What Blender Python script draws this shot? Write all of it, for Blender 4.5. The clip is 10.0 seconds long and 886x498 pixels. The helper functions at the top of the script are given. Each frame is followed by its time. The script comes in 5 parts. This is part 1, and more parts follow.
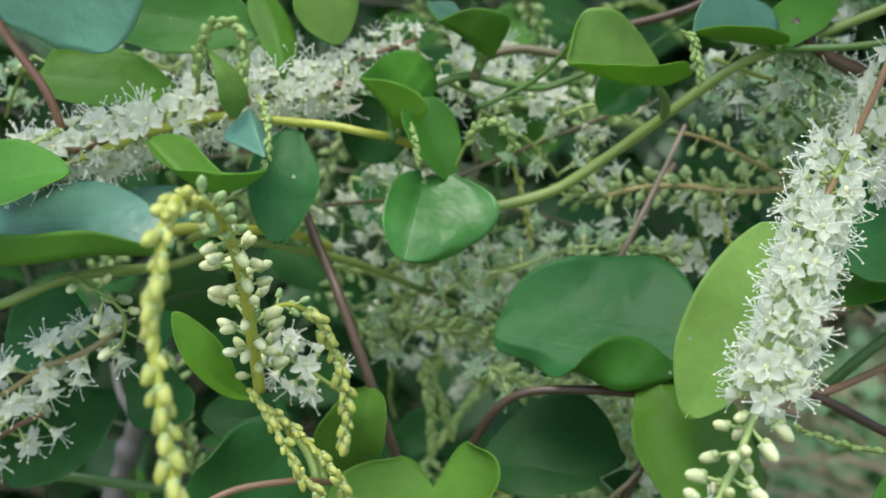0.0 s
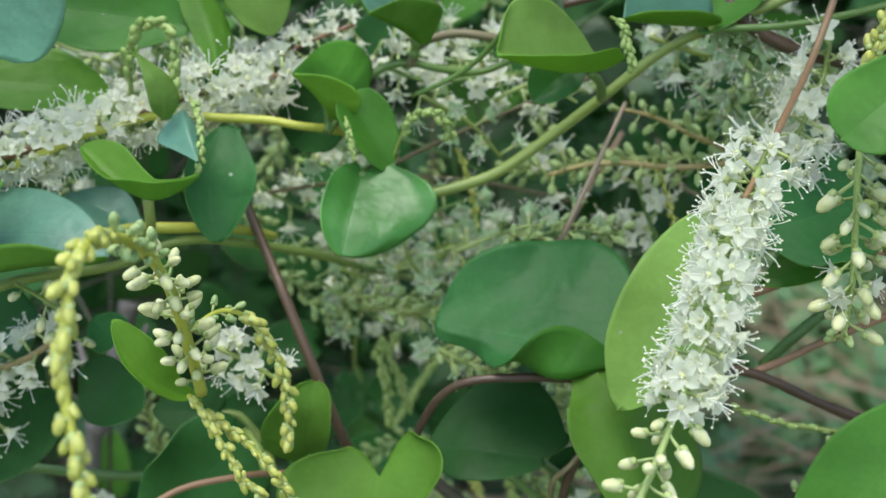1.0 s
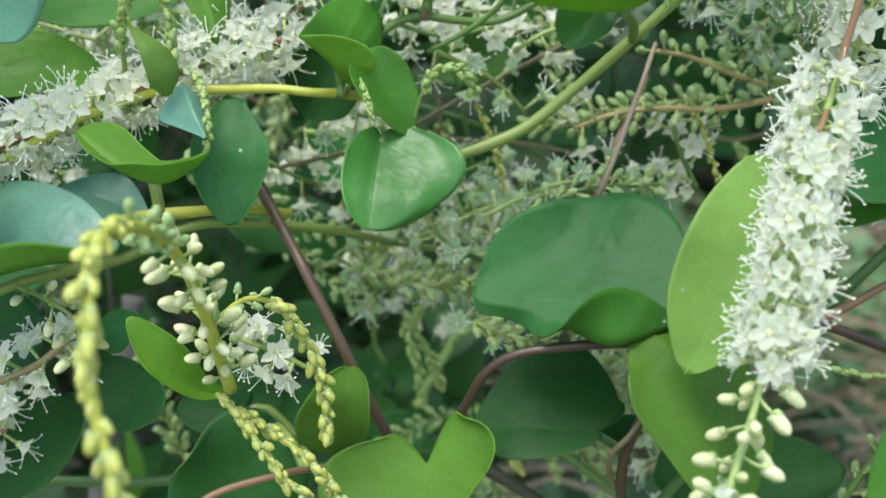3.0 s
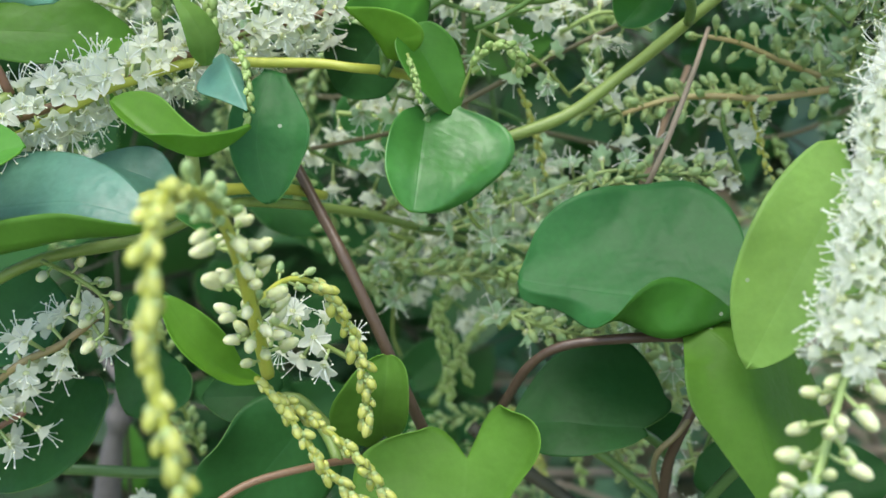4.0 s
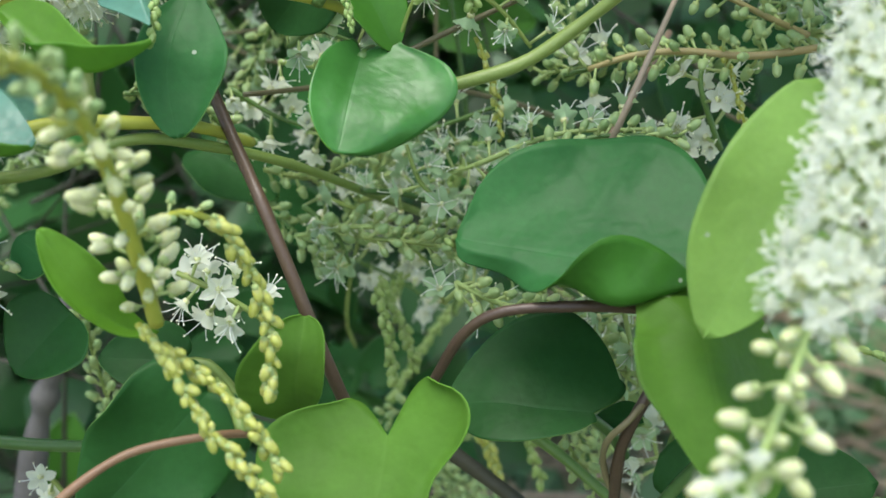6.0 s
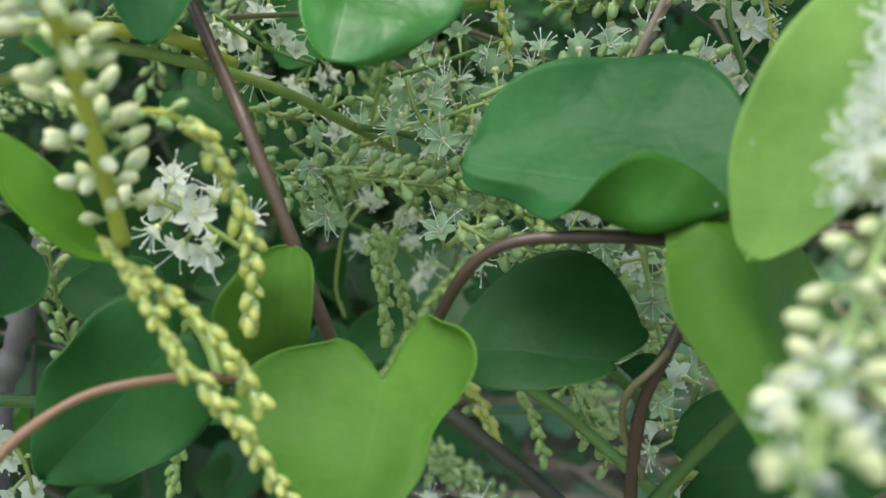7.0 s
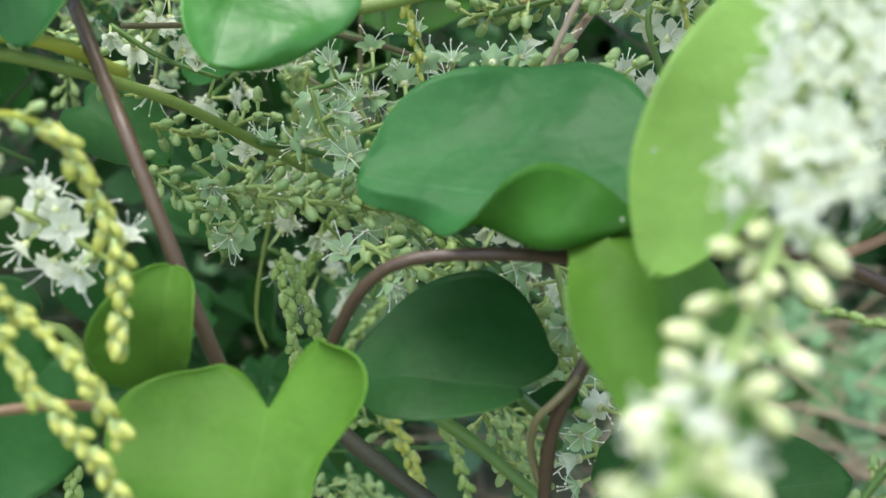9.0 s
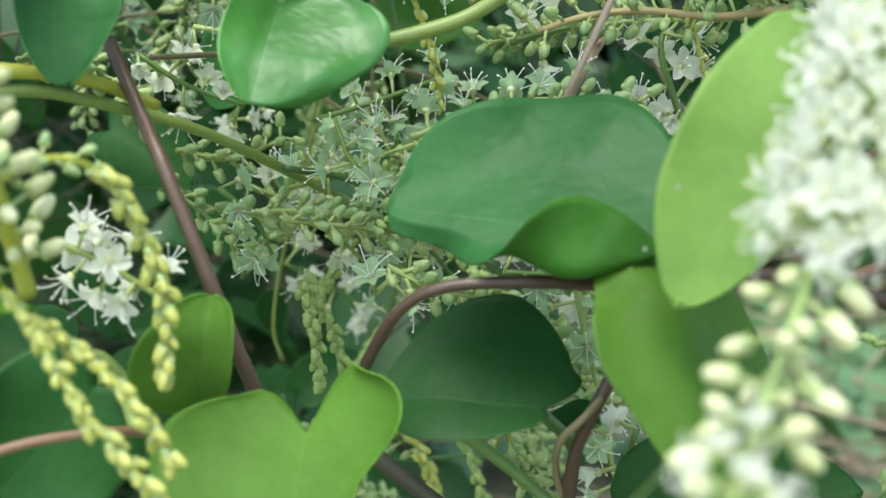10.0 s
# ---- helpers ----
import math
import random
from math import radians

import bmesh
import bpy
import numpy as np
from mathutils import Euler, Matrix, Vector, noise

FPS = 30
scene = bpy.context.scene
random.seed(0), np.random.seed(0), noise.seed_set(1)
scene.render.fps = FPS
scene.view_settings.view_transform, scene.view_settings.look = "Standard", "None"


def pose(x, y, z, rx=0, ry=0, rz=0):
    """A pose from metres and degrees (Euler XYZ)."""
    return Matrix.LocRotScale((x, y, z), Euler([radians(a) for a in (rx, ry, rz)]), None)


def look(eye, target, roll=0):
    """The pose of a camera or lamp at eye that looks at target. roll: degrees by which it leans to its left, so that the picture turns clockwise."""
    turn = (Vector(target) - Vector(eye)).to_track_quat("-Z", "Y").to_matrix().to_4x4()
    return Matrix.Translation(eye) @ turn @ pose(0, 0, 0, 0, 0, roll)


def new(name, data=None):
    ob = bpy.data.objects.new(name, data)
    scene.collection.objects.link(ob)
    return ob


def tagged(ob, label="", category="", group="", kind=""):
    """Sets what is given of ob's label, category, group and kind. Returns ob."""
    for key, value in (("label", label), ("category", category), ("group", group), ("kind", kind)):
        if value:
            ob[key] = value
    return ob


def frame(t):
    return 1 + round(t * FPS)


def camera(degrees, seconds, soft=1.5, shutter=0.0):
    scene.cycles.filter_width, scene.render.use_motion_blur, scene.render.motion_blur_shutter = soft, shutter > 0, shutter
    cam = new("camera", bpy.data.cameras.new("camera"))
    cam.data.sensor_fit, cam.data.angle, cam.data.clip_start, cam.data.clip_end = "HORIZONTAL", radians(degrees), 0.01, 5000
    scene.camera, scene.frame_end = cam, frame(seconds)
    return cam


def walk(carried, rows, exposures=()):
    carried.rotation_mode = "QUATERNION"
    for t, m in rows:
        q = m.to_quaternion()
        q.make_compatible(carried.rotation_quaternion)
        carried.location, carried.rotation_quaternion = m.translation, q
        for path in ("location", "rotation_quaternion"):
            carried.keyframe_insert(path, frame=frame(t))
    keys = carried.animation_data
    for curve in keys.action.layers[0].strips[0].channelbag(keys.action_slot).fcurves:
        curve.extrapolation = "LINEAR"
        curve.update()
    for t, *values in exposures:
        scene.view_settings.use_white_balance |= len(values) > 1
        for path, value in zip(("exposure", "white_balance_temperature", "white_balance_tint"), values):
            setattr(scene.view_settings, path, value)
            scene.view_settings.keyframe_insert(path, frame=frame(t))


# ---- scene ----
cam = camera(40.94, 10.0)
# seconds, place in metres, then pitch, roll and yaw in degrees
PATH = [
    (0.0, 0.0030, -0.2382, 0.3546, -8.98, 5.61, 0.83),
    (0.5, 0.0030, -0.2348, 0.3688, -11.55, 4.85, 0.39),
    (1.0, 0.0148, -0.2366, 0.3725, -13.18, 3.76, 0.52),
    (1.5, 0.0129, -0.2278, 0.3734, -13.83, 2.51, 0.39),
    (2.0, 0.0110, -0.2253, 0.3722, -14.52, 0.94, 0.37),
    (2.5, 0.0103, -0.2162, 0.3691, -14.82, -0.05, 0.06),
    (3.0, 0.0046, -0.2181, 0.3674, -14.67, -0.29, -0.33),
    (3.2, -0.0011, -0.2165, 0.3641, -14.59, -0.16, -0.49),
    (4.3, -0.0071, -0.2085, 0.3607, -14.32, 1.61, -1.11),
    (4.5, 0.0001, -0.2083, 0.3631, -14.37, 1.67, -1.01),
    (5.0, 0.0057, -0.1977, 0.3675, -15.27, 2.31, -0.88),
    (5.5, 0.0069, -0.1880, 0.3562, -15.17, 3.25, -1.00),
    (6.0, 0.0083, -0.1878, 0.3414, -12.73, 3.52, -0.42),
    (6.2, 0.0101, -0.1849, 0.3347, -12.31, 3.28, -0.25),
    (7.3, 0.0018, -0.1676, 0.3212, -11.32, 4.80, -1.27),
    (7.5, -0.0018, -0.1670, 0.3198, -10.83, 5.02, -1.38),
    (8.0, 0.0008, -0.1592, 0.3141, -10.09, 5.03, -1.74),
    (8.5, 0.0104, -0.1581, 0.3119, -9.78, 4.79, -2.13),
    (9.0, 0.0176, -0.1592, 0.3184, -9.81, 4.61, -2.47),
    (9.5, 0.0133, -0.1621, 0.3234, -9.93, 4.41, -2.75),
    (10.0, 0.0116, -0.1648, 0.3240, -10.07, 4.18, -2.93),
]
walk(cam, [(t, pose(x, y, z, 90 + pitch, 0, yaw) @ pose(0, 0, 0, 0, 0, roll)) for t, x, y, z, pitch, roll, yaw in PATH],
     exposures=[(0.0, 1.00, 6480, 10), (2.5, 1.22, 6480, 10), (6.0, 1.28, 6480, 10), (7.5, 1.14, 6480, 10), (8.0, 1.44, 6480, 10), (9.0, 1.50, 6480, 10), (10.0, 1.52, 6480, 10)])
cam.data.dof.use_dof, cam.data.dof.focus_distance, cam.data.dof.aperture_fstop = True, 0.212, 19.5

# ---- light: open shade under a bright, hazy sky ----
world = bpy.data.worlds.new("sky")
scene.world = world
world.use_nodes = True
wn = world.node_tree.nodes
sky = wn.new("ShaderNodeTexSky")
sky.sky_type, sky.sun_disc, sky.sun_elevation, sky.sun_rotation = "NISHITA", False, radians(50), radians(200)
wn["Background"].inputs["Strength"].default_value = 0.13
world.node_tree.links.new(sky.outputs["Color"], wn["Background"].inputs["Color"])
sun = new("sun", bpy.data.lights.new("sun", "SUN"))
sun.data.energy, sun.data.angle, sun.data.color = 1.8, radians(36), (1.0, 0.96, 0.88)
sun.matrix_world = look((-0.15, -0.3, 1.3), (0, 0, 0.3))


# ---- materials ----
def material(name, colour, rough=0.5, vary=0.15, grain=900.0, stain=90.0, bump=0.1, translucent=0.0, through_colour=None, tint=None, gloss=0.5):
    """Two scales of noise on the colour, a fine bump, and light let through thin tissue."""
    m = bpy.data.materials.new(name)
    m.use_nodes = True
    nt = m.node_tree
    n, l = nt.nodes, nt.links
    bsdf, out = n["Principled BSDF"], n["Material Output"]
    geo = n.new("ShaderNodeNewGeometry")
    fine, coarse = n.new("ShaderNodeTexNoise"), n.new("ShaderNodeTexNoise")
    fine.inputs["Scale"].default_value, coarse.inputs["Scale"].default_value = grain, stain
    fine.inputs["Detail"].default_value = coarse.inputs["Detail"].default_value = 4
    l.new(geo.outputs["Position"], fine.inputs["Vector"])
    l.new(geo.outputs["Position"], coarse.inputs["Vector"])
    info = n.new("ShaderNodeObjectInfo")
    total = n.new("ShaderNodeMath")
    total.operation = "MULTIPLY_ADD"
    total.inputs[1].default_value = 0.35
    l.new(fine.outputs["Fac"], total.inputs[0])
    more = n.new("ShaderNodeMath")
    more.operation = "MULTIPLY_ADD"
    more.inputs[1].default_value = 0.65
    l.new(coarse.outputs["Fac"], more.inputs[0])
    l.new(total.outputs[0], more.inputs[2])
    own = n.new("ShaderNodeMath")
    own.operation = "MULTIPLY_ADD"
    own.inputs[1].default_value, own.inputs[2].default_value = 0.5, -0.25
    l.new(info.outputs["Random"], own.inputs[0])
    l.new(own.outputs[0], total.inputs[2])
    ramp = n.new("ShaderNodeMix")
    ramp.data_type = "RGBA"
    c = Vector(colour)
    other = Vector(tint) if tint else c * (1 + 1.6 * vary)
    ramp.inputs["A"].default_value = (*(c * (1 - vary)), 1)
    ramp.inputs["B"].default_value = (*other, 1)
    l.new(more.outputs[0], ramp.inputs["Factor"])
    l.new(ramp.outputs["Result"], bsdf.inputs["Base Color"])
    bsdf.inputs["Roughness"].default_value = rough
    bsdf.inputs["Specular IOR Level"].default_value = gloss
    b = n.new("ShaderNodeBump")
    b.inputs["Strength"].default_value, b.inputs["Distance"].default_value = bump, 0.0004
    l.new(fine.outputs["Fac"], b.inputs["Height"])
    l.new(b.outputs["Normal"], bsdf.inputs["Normal"])
    if translucent:
        thin = n.new("ShaderNodeBsdfTranslucent")
        thin.inputs["Color"].default_value = (*(through_colour or colour), 1)
        mix = n.new("ShaderNodeMixShader")
        mix.inputs["Fac"].default_value = translucent
        l.new(bsdf.outputs[0], mix.inputs[1])
        l.new(thin.outputs[0], mix.inputs[2])
        l.new(mix.outputs[0], out.inputs["Surface"])
    return m


def leaf_material(name, colour, rough, vein, translucent, through_colour, vary=0.36, gloss=0.27):
    """Leaf skin: mottled, with a faint midrib and side veins along the blade's own coordinates."""
    m = material(name, colour, rough, vary, 900.0, 75.0, 0.12, translucent, through_colour, gloss=gloss)
    nt = m.node_tree
    n, l = nt.nodes, nt.links
    bsdf = n["Principled BSDF"]
    uv = n.new("ShaderNodeUVMap")
    uv.uv_map = "blade"
    sep = n.new("ShaderNodeSeparateXYZ")
    l.new(uv.outputs["UV"], sep.inputs[0])

    def maths(op, a, b=None, c=None):
        k = n.new("ShaderNodeMath")
        k.operation = op
        for slot, v in enumerate((a, b, c)):
            if v is None:
                continue
            if isinstance(v, (int, float)):
                k.inputs[slot].default_value = v
            else:
                l.new(v, k.inputs[slot])
        return k.outputs[0]

    u, v = sep.outputs[0], sep.outputs[1]
    side = maths("ABSOLUTE", v)
    rib = maths("SUBTRACT", 1.0, maths("SMOOTH_MIN", maths("DIVIDE", side, 0.035), 1.0, 0.2))
    slant = maths("SUBTRACT", maths("MULTIPLY", u, 5.5), maths("MULTIPLY", side, 2.3))
    wave = maths("ABSOLUTE", maths("SUBTRACT", maths("FRACT", slant), 0.5))
    veins = maths("SUBTRACT", 1.0, maths("SMOOTH_MIN", maths("DIVIDE", wave, 0.05), 1.0, 0.2))
    lines = maths("MAXIMUM", maths("MAXIMUM", rib, 0.0), maths("MULTIPLY", maths("MAXIMUM", veins, 0.0), 0.12))
    base = bsdf.inputs["Base Color"].links[0].from_socket
    mix = n.new("ShaderNodeMix")
    mix.data_type = "RGBA"
    mix.inputs["B"].default_value = (*vein, 1)
    l.new(base, mix.inputs["A"])
    margin = maths("MULTIPLY", maths("MAXIMUM", maths("SUBTRACT", side, 0.93), 0.0), 3.0)
    l.new(maths("MINIMUM", maths("ADD", maths("MULTIPLY", lines, 0.18), margin), 0.75), mix.inputs["Factor"])
    cells = n.new("ShaderNodeTexVoronoi")
    cells.inputs["Scale"].default_value = 210.0
    place = n.new("ShaderNodeNewGeometry")
    l.new(place.outputs["Position"], cells.inputs["Vector"])
    pick = n.new("ShaderNodeSeparateColor")
    l.new(cells.outputs["Color"], pick.inputs[0])
    speck = maths("MULTIPLY", maths("LESS_THAN", cells.outputs["Distance"], maths("MULTIPLY", pick.outputs[1], 0.11)), maths("GREATER_THAN", pick.outputs[0], 0.86))
    dotted = n.new("ShaderNodeMix")
    dotted.data_type = "RGBA"
    dotted.inputs["B"].default_value = (0.4, 0.46, 0.34, 1)
    l.new(mix.outputs["Result"], dotted.inputs["A"])
    l.new(maths("MULTIPLY", speck, 0.7), dotted.inputs["Factor"])
    grain, patch = n.new("ShaderNodeTexNoise"), n.new("ShaderNodeTexNoise")
    grain.inputs["Scale"].default_value, grain.inputs["Detail"].default_value, grain.inputs["Roughness"].default_value = 600.0, 6.0, 0.75
    patch.inputs["Scale"].default_value, patch.inputs["Detail"].default_value = 45.0, 3.0
    for tex in (grain, patch):
        l.new(place.outputs["Position"], tex.inputs["Vector"])
    level = maths("ADD", maths("MULTIPLY", grain.outputs["Fac"], 0.4), maths("MULTIPLY", patch.outputs["Fac"], 1.1))
    level = maths("ADD", maths("MULTIPLY", level, 0.8), 0.40)
    mottled = n.new("ShaderNodeMix")
    mottled.data_type, mottled.blend_type = "RGBA", "MULTIPLY"
    mottled.inputs["Factor"].default_value = 1.0
    l.new(dotted.outputs["Result"], mottled.inputs["A"])
    l.new(level, mottled.inputs["B"])
    l.new(mottled.outputs["Result"], bsdf.inputs["Base Color"])
    l.new(maths("ADD", maths("MULTIPLY", maths("SUBTRACT", patch.outputs["Fac"], 0.5), 0.5), rough), bsdf.inputs["Roughness"])
    ridge = n.new("ShaderNodeBump")
    ridge.inputs["Strength"].default_value, ridge.inputs["Distance"].default_value = 0.15, 0.0005
    ridge.invert = True
    l.new(lines, ridge.inputs["Height"])
    swell, dent = n.new("ShaderNodeTexNoise"), n.new("ShaderNodeBump")
    swell.inputs["Scale"].default_value, swell.inputs["Detail"].default_value = 170.0, 2.0
    dent.inputs["Strength"].default_value, dent.inputs["Distance"].default_value = 0.45, 0.0012
    l.new(place.outputs["Position"], swell.inputs["Vector"])
    l.new(swell.outputs["Fac"], dent.inputs["Height"])
    l.new(bsdf.inputs["Normal"].links[0].from_socket, dent.inputs["Normal"])
    l.new(dent.outputs["Normal"], ridge.inputs["Normal"])
    l.new(ridge.outputs["Normal"], bsdf.inputs["Normal"])
    return m


LEAF = leaf_material("leaf_skin", (0.05, 0.165, 0.018), 0.5, (0.10, 0.24, 0.06), 0.22, (0.16, 0.42, 0.03))
# darker leaf skin; shade of the low and rear leaves is in the colour
LEAF_DARK = leaf_material("shade_dark_leaf_skin", (0.019, 0.08, 0.017), 0.5, (0.05, 0.15, 0.055), 0.12, (0.08, 0.28, 0.03), gloss=0.15)
LEAF_BLUE = leaf_material("waxy_leaf_skin", (0.022, 0.092, 0.024), 0.45, (0.08, 0.2, 0.08), 0.14, (0.10, 0.32, 0.05), gloss=0.13)
LEAF_YOUNG = leaf_material("young_leaf_skin", (0.115, 0.27, 0.025), 0.5, (0.2, 0.4, 0.08), 0.35, (0.32, 0.62, 0.04))
# glossy leaf; the sky's blue sheen is mixed into its base colour
LEAF_SHEEN = leaf_material("sky_sheen_leaf_skin", (0.088, 0.225, 0.155), 0.38, (0.11, 0.25, 0.16), 0.2, (0.2, 0.5, 0.06), gloss=0.5)
LEAF_MID = leaf_material("mid_leaf_skin", (0.08, 0.21, 0.02), 0.5, (0.14, 0.3, 0.05), 0.3, (0.24, 0.52, 0.03))
LEAF_DEEP = leaf_material("deep_green_leaf_skin", (0.026, 0.105, 0.010), 0.5, (0.05, 0.16, 0.02), 0.2, (0.1, 0.32, 0.01))
LEAF_LIGHT = leaf_material("light_leaf_skin", (0.16, 0.29, 0.06), 0.5, (0.24, 0.4, 0.12), 0.35, (0.34, 0.58, 0.08))
LEAF_FRESH = leaf_material("fresh_green_leaf_skin", (0.045, 0.17, 0.03), 0.4, (0.12, 0.28, 0.1), 0.2, (0.14, 0.42, 0.05), gloss=0.45)
LEAF_HEART = leaf_material("heart_leaf_skin", (0.068, 0.158, 0.02), 0.5, (0.13, 0.25, 0.05), 0.26, (0.24, 0.46, 0.03), gloss=0.12)
LEAF_PALE = leaf_material("leaf_underside", (0.12, 0.25, 0.06), 0.45, (0.2, 0.34, 0.1), 0.3, (0.2, 0.45, 0.04))
STEM_GREEN = material("green_stem", (0.19, 0.31, 0.055), 0.42, 0.25, 1500, 110, 0.25, tint=(0.24, 0.30, 0.08))
STEM_DEEP = material("deep_green_stem", (0.055, 0.13, 0.03), 0.42, 0.25, 1500, 110, 0.25)
STEM_MID = material("mid_green_stem", (0.085, 0.19, 0.035), 0.42, 0.25, 1500, 110, 0.25, tint=(0.12, 0.22, 0.05))
STEM_LIGHT = material("pale_green_stalk", (0.30, 0.41, 0.13), 0.5, 0.2, 1500, 110, 0.2, 0.1, (0.4, 0.55, 0.15))
STEM_TAN = material("tan_stalk", (0.34, 0.25, 0.12), 0.5, 0.25, 1500, 110, 0.25, tint=(0.36, 0.32, 0.12))
STEM_BROWN = material("brown_stem", (0.125, 0.115, 0.05), 0.5, 0.25, 1500, 110, 0.3, tint=(0.18, 0.16, 0.08))
STEM_PINK = material("pale_pink_brown_stem", (0.23, 0.16, 0.11), 0.5, 0.25, 1500, 110, 0.25, tint=(0.28, 0.2, 0.13))
TWIG_PALE = material("pale_twig", (0.31, 0.25, 0.17), 0.6, 0.25, 1500, 110, 0.25)
STEM_YELLOW = material("yellow_green_stem", (0.33, 0.36, 0.05), 0.45, 0.2, 1500, 110, 0.2)
STEM_PURPLE = material("purple_stem", (0.066, 0.04, 0.026), 0.42, 0.3, 1500, 90, 0.3, tint=(0.105, 0.068, 0.038))
STEM_RED = material("pink_brown_stem", (0.24, 0.10, 0.075), 0.45, 0.25, 1500, 110, 0.25, tint=(0.25, 0.17, 0.08))
# brown wood taken near black, with the tangle's shade in the colour
STEM_DARK = material("shade_dark_woody_stem", (0.032, 0.034, 0.02), 0.6, 0.3, 1200, 120, 0.4)
PETAL = material("petal", (0.80, 0.83, 0.72), 0.6, 0.05, 2500, 400, 0.1, 0.55, (0.86, 0.91, 0.72), gloss=0.15)
# pale green copy of the petal, darkened to carry the shade behind
PETAL_SHADE_GREEN = material("shade_green_petal", (0.39, 0.56, 0.33), 0.6, 0.15, 2500, 400, 0.1, 0.45, (0.52, 0.68, 0.40), gloss=0.15)
FILAMENT = material("filament", (0.80, 0.84, 0.76), 0.5, 0.05, 2500, 400, 0.0, 0.2, (0.85, 0.9, 0.75))
ANTHER = material("anther", (0.78, 0.80, 0.60), 0.6, 0.2, 4000, 600, 0.2)
def fleshy(m, depth):
    """Soft watery tissue: light travels a little way inside."""
    skin = m.node_tree.nodes["Principled BSDF"]
    skin.inputs["Subsurface Weight"].default_value = 0.7
    skin.inputs["Subsurface Radius"].default_value = (1.0, 0.95, 0.5)
    skin.inputs["Subsurface Scale"].default_value = depth
    return m


PEDICEL = material("pedicel", (0.36, 0.46, 0.17), 0.5, 0.2, 2000, 300, 0.1, 0.15, (0.3, 0.5, 0.1))
BUD = material("bud_skin", (0.45, 0.51, 0.23), 0.45, 0.15, 2500, 350, 0.12, tint=(0.68, 0.70, 0.45), gloss=0.3)
BUD_GREEN = material("young_bud_skin", (0.38, 0.44, 0.075), 0.42, 0.25, 2500, 350, 0.12, tint=(0.56, 0.58, 0.17))
BUD_FRESH = material("fresh_green_bud_skin", (0.25, 0.44, 0.16), 0.42, 0.25, 2500, 350, 0.12, 0.2, (0.35, 0.6, 0.12), tint=(0.44, 0.56, 0.24))
BEAD = material("tight_bud_skin", (0.24, 0.40, 0.09), 0.42, 0.25, 2500, 350, 0.12, 0.15, (0.4, 0.6, 0.08), tint=(0.38, 0.52, 0.17))
DRY = material("dry_twig", (0.33, 0.26, 0.17), 0.8, 0.4, 400, 60, 0.4)
BARK = material("grey_bark", (0.11, 0.105, 0.10), 0.9, 0.6, 350, 60, 1.0)
SOIL = material("soil", (0.14, 0.145, 0.085), 0.95, 0.5, 300, 12, 0.8)
GRASS = material("grass_blade", (0.11, 0.22, 0.10), 0.6, 0.4, 500, 15, 0.1, 0.2, (0.1, 0.25, 0.03))
# leaf green lowered so the thicket's shade sits in the colour
HEDGE = material("shade_dark_leaf", (0.022, 0.085, 0.02), 0.45, 0.35, 500, 20, 0.1, 0.15, (0.06, 0.2, 0.02))


# ---- builders ----
def thing(name, at, label, category, group="", kind=""):
    ob = new(name)
    ob.location = at
    ob.empty_display_size = 0.01
    ob["spot"] = list(at)
    return tagged(ob, label, category, group, kind)


def mesh_of(name, verts, faces, mats, slots=None, uvs=None, smooth=True):
    me = bpy.data.meshes.new(name)
    me.from_pydata([tuple(v) for v in verts], [], [tuple(f) for f in faces])
    for m in mats:
        me.materials.append(m)
    if slots is not None:
        me.polygons.foreach_set("material_index", slots)
    if smooth:
        me.polygons.foreach_set("use_smooth", [True] * len(me.polygons))
    if uvs is not None:
        layer = me.uv_layers.new(name="blade")
        ids = np.zeros(len(me.loops), dtype=int)
        me.loops.foreach_get("vertex_index", ids)
        layer.data.foreach_set("uv", np.asarray(uvs, dtype=float)[ids].ravel())
    me.update()
    return me


def part(name, verts, faces, mats, parent, label="", slots=None, uvs=None):
    """One mesh object under a thing or a part, from vertices in world places."""
    spot = Vector(parent["spot"])
    ob = new(name, mesh_of(name, [Vector(v) - spot for v in verts], faces, mats, slots, uvs))
    ob.parent = parent
    ob["spot"] = list(spot)
    return tagged(ob, label)


def smooth_line(points, step=0.0018):
    """Points along a Catmull-Rom line through the given ones."""
    p = [Vector(q) for q in points]
    p = [p[0] * 2 - p[1], *p, p[-1] * 2 - p[-2]]
    out = []
    for a, b, c, d in zip(p, p[1:], p[2:], p[3:]):
        n = max(2, int((c - b).length / step))
        for k in range(n):
            t = k / n
            out.append(0.5 * (2 * b + (c - a) * t + (2 * a - 5 * b + 4 * c - d) * t * t + (3 * b - a - 3 * c + d) * t ** 3))
    out.append(p[-2])
    return out


def axes_along(line):
    """Tangent and two sides at every point, without twisting."""
    made, side = [], None
    for i, q in enumerate(line):
        tan = (line[min(i + 1, len(line) - 1)] - line[max(i - 1, 0)]).normalized()
        if side is None:
            side = tan.cross(Vector((0.3, -0.9, 0.2))).normalized()
        side = (side - tan * side.dot(tan)).normalized()
        made.append((tan, side, tan.cross(side)))
    return made


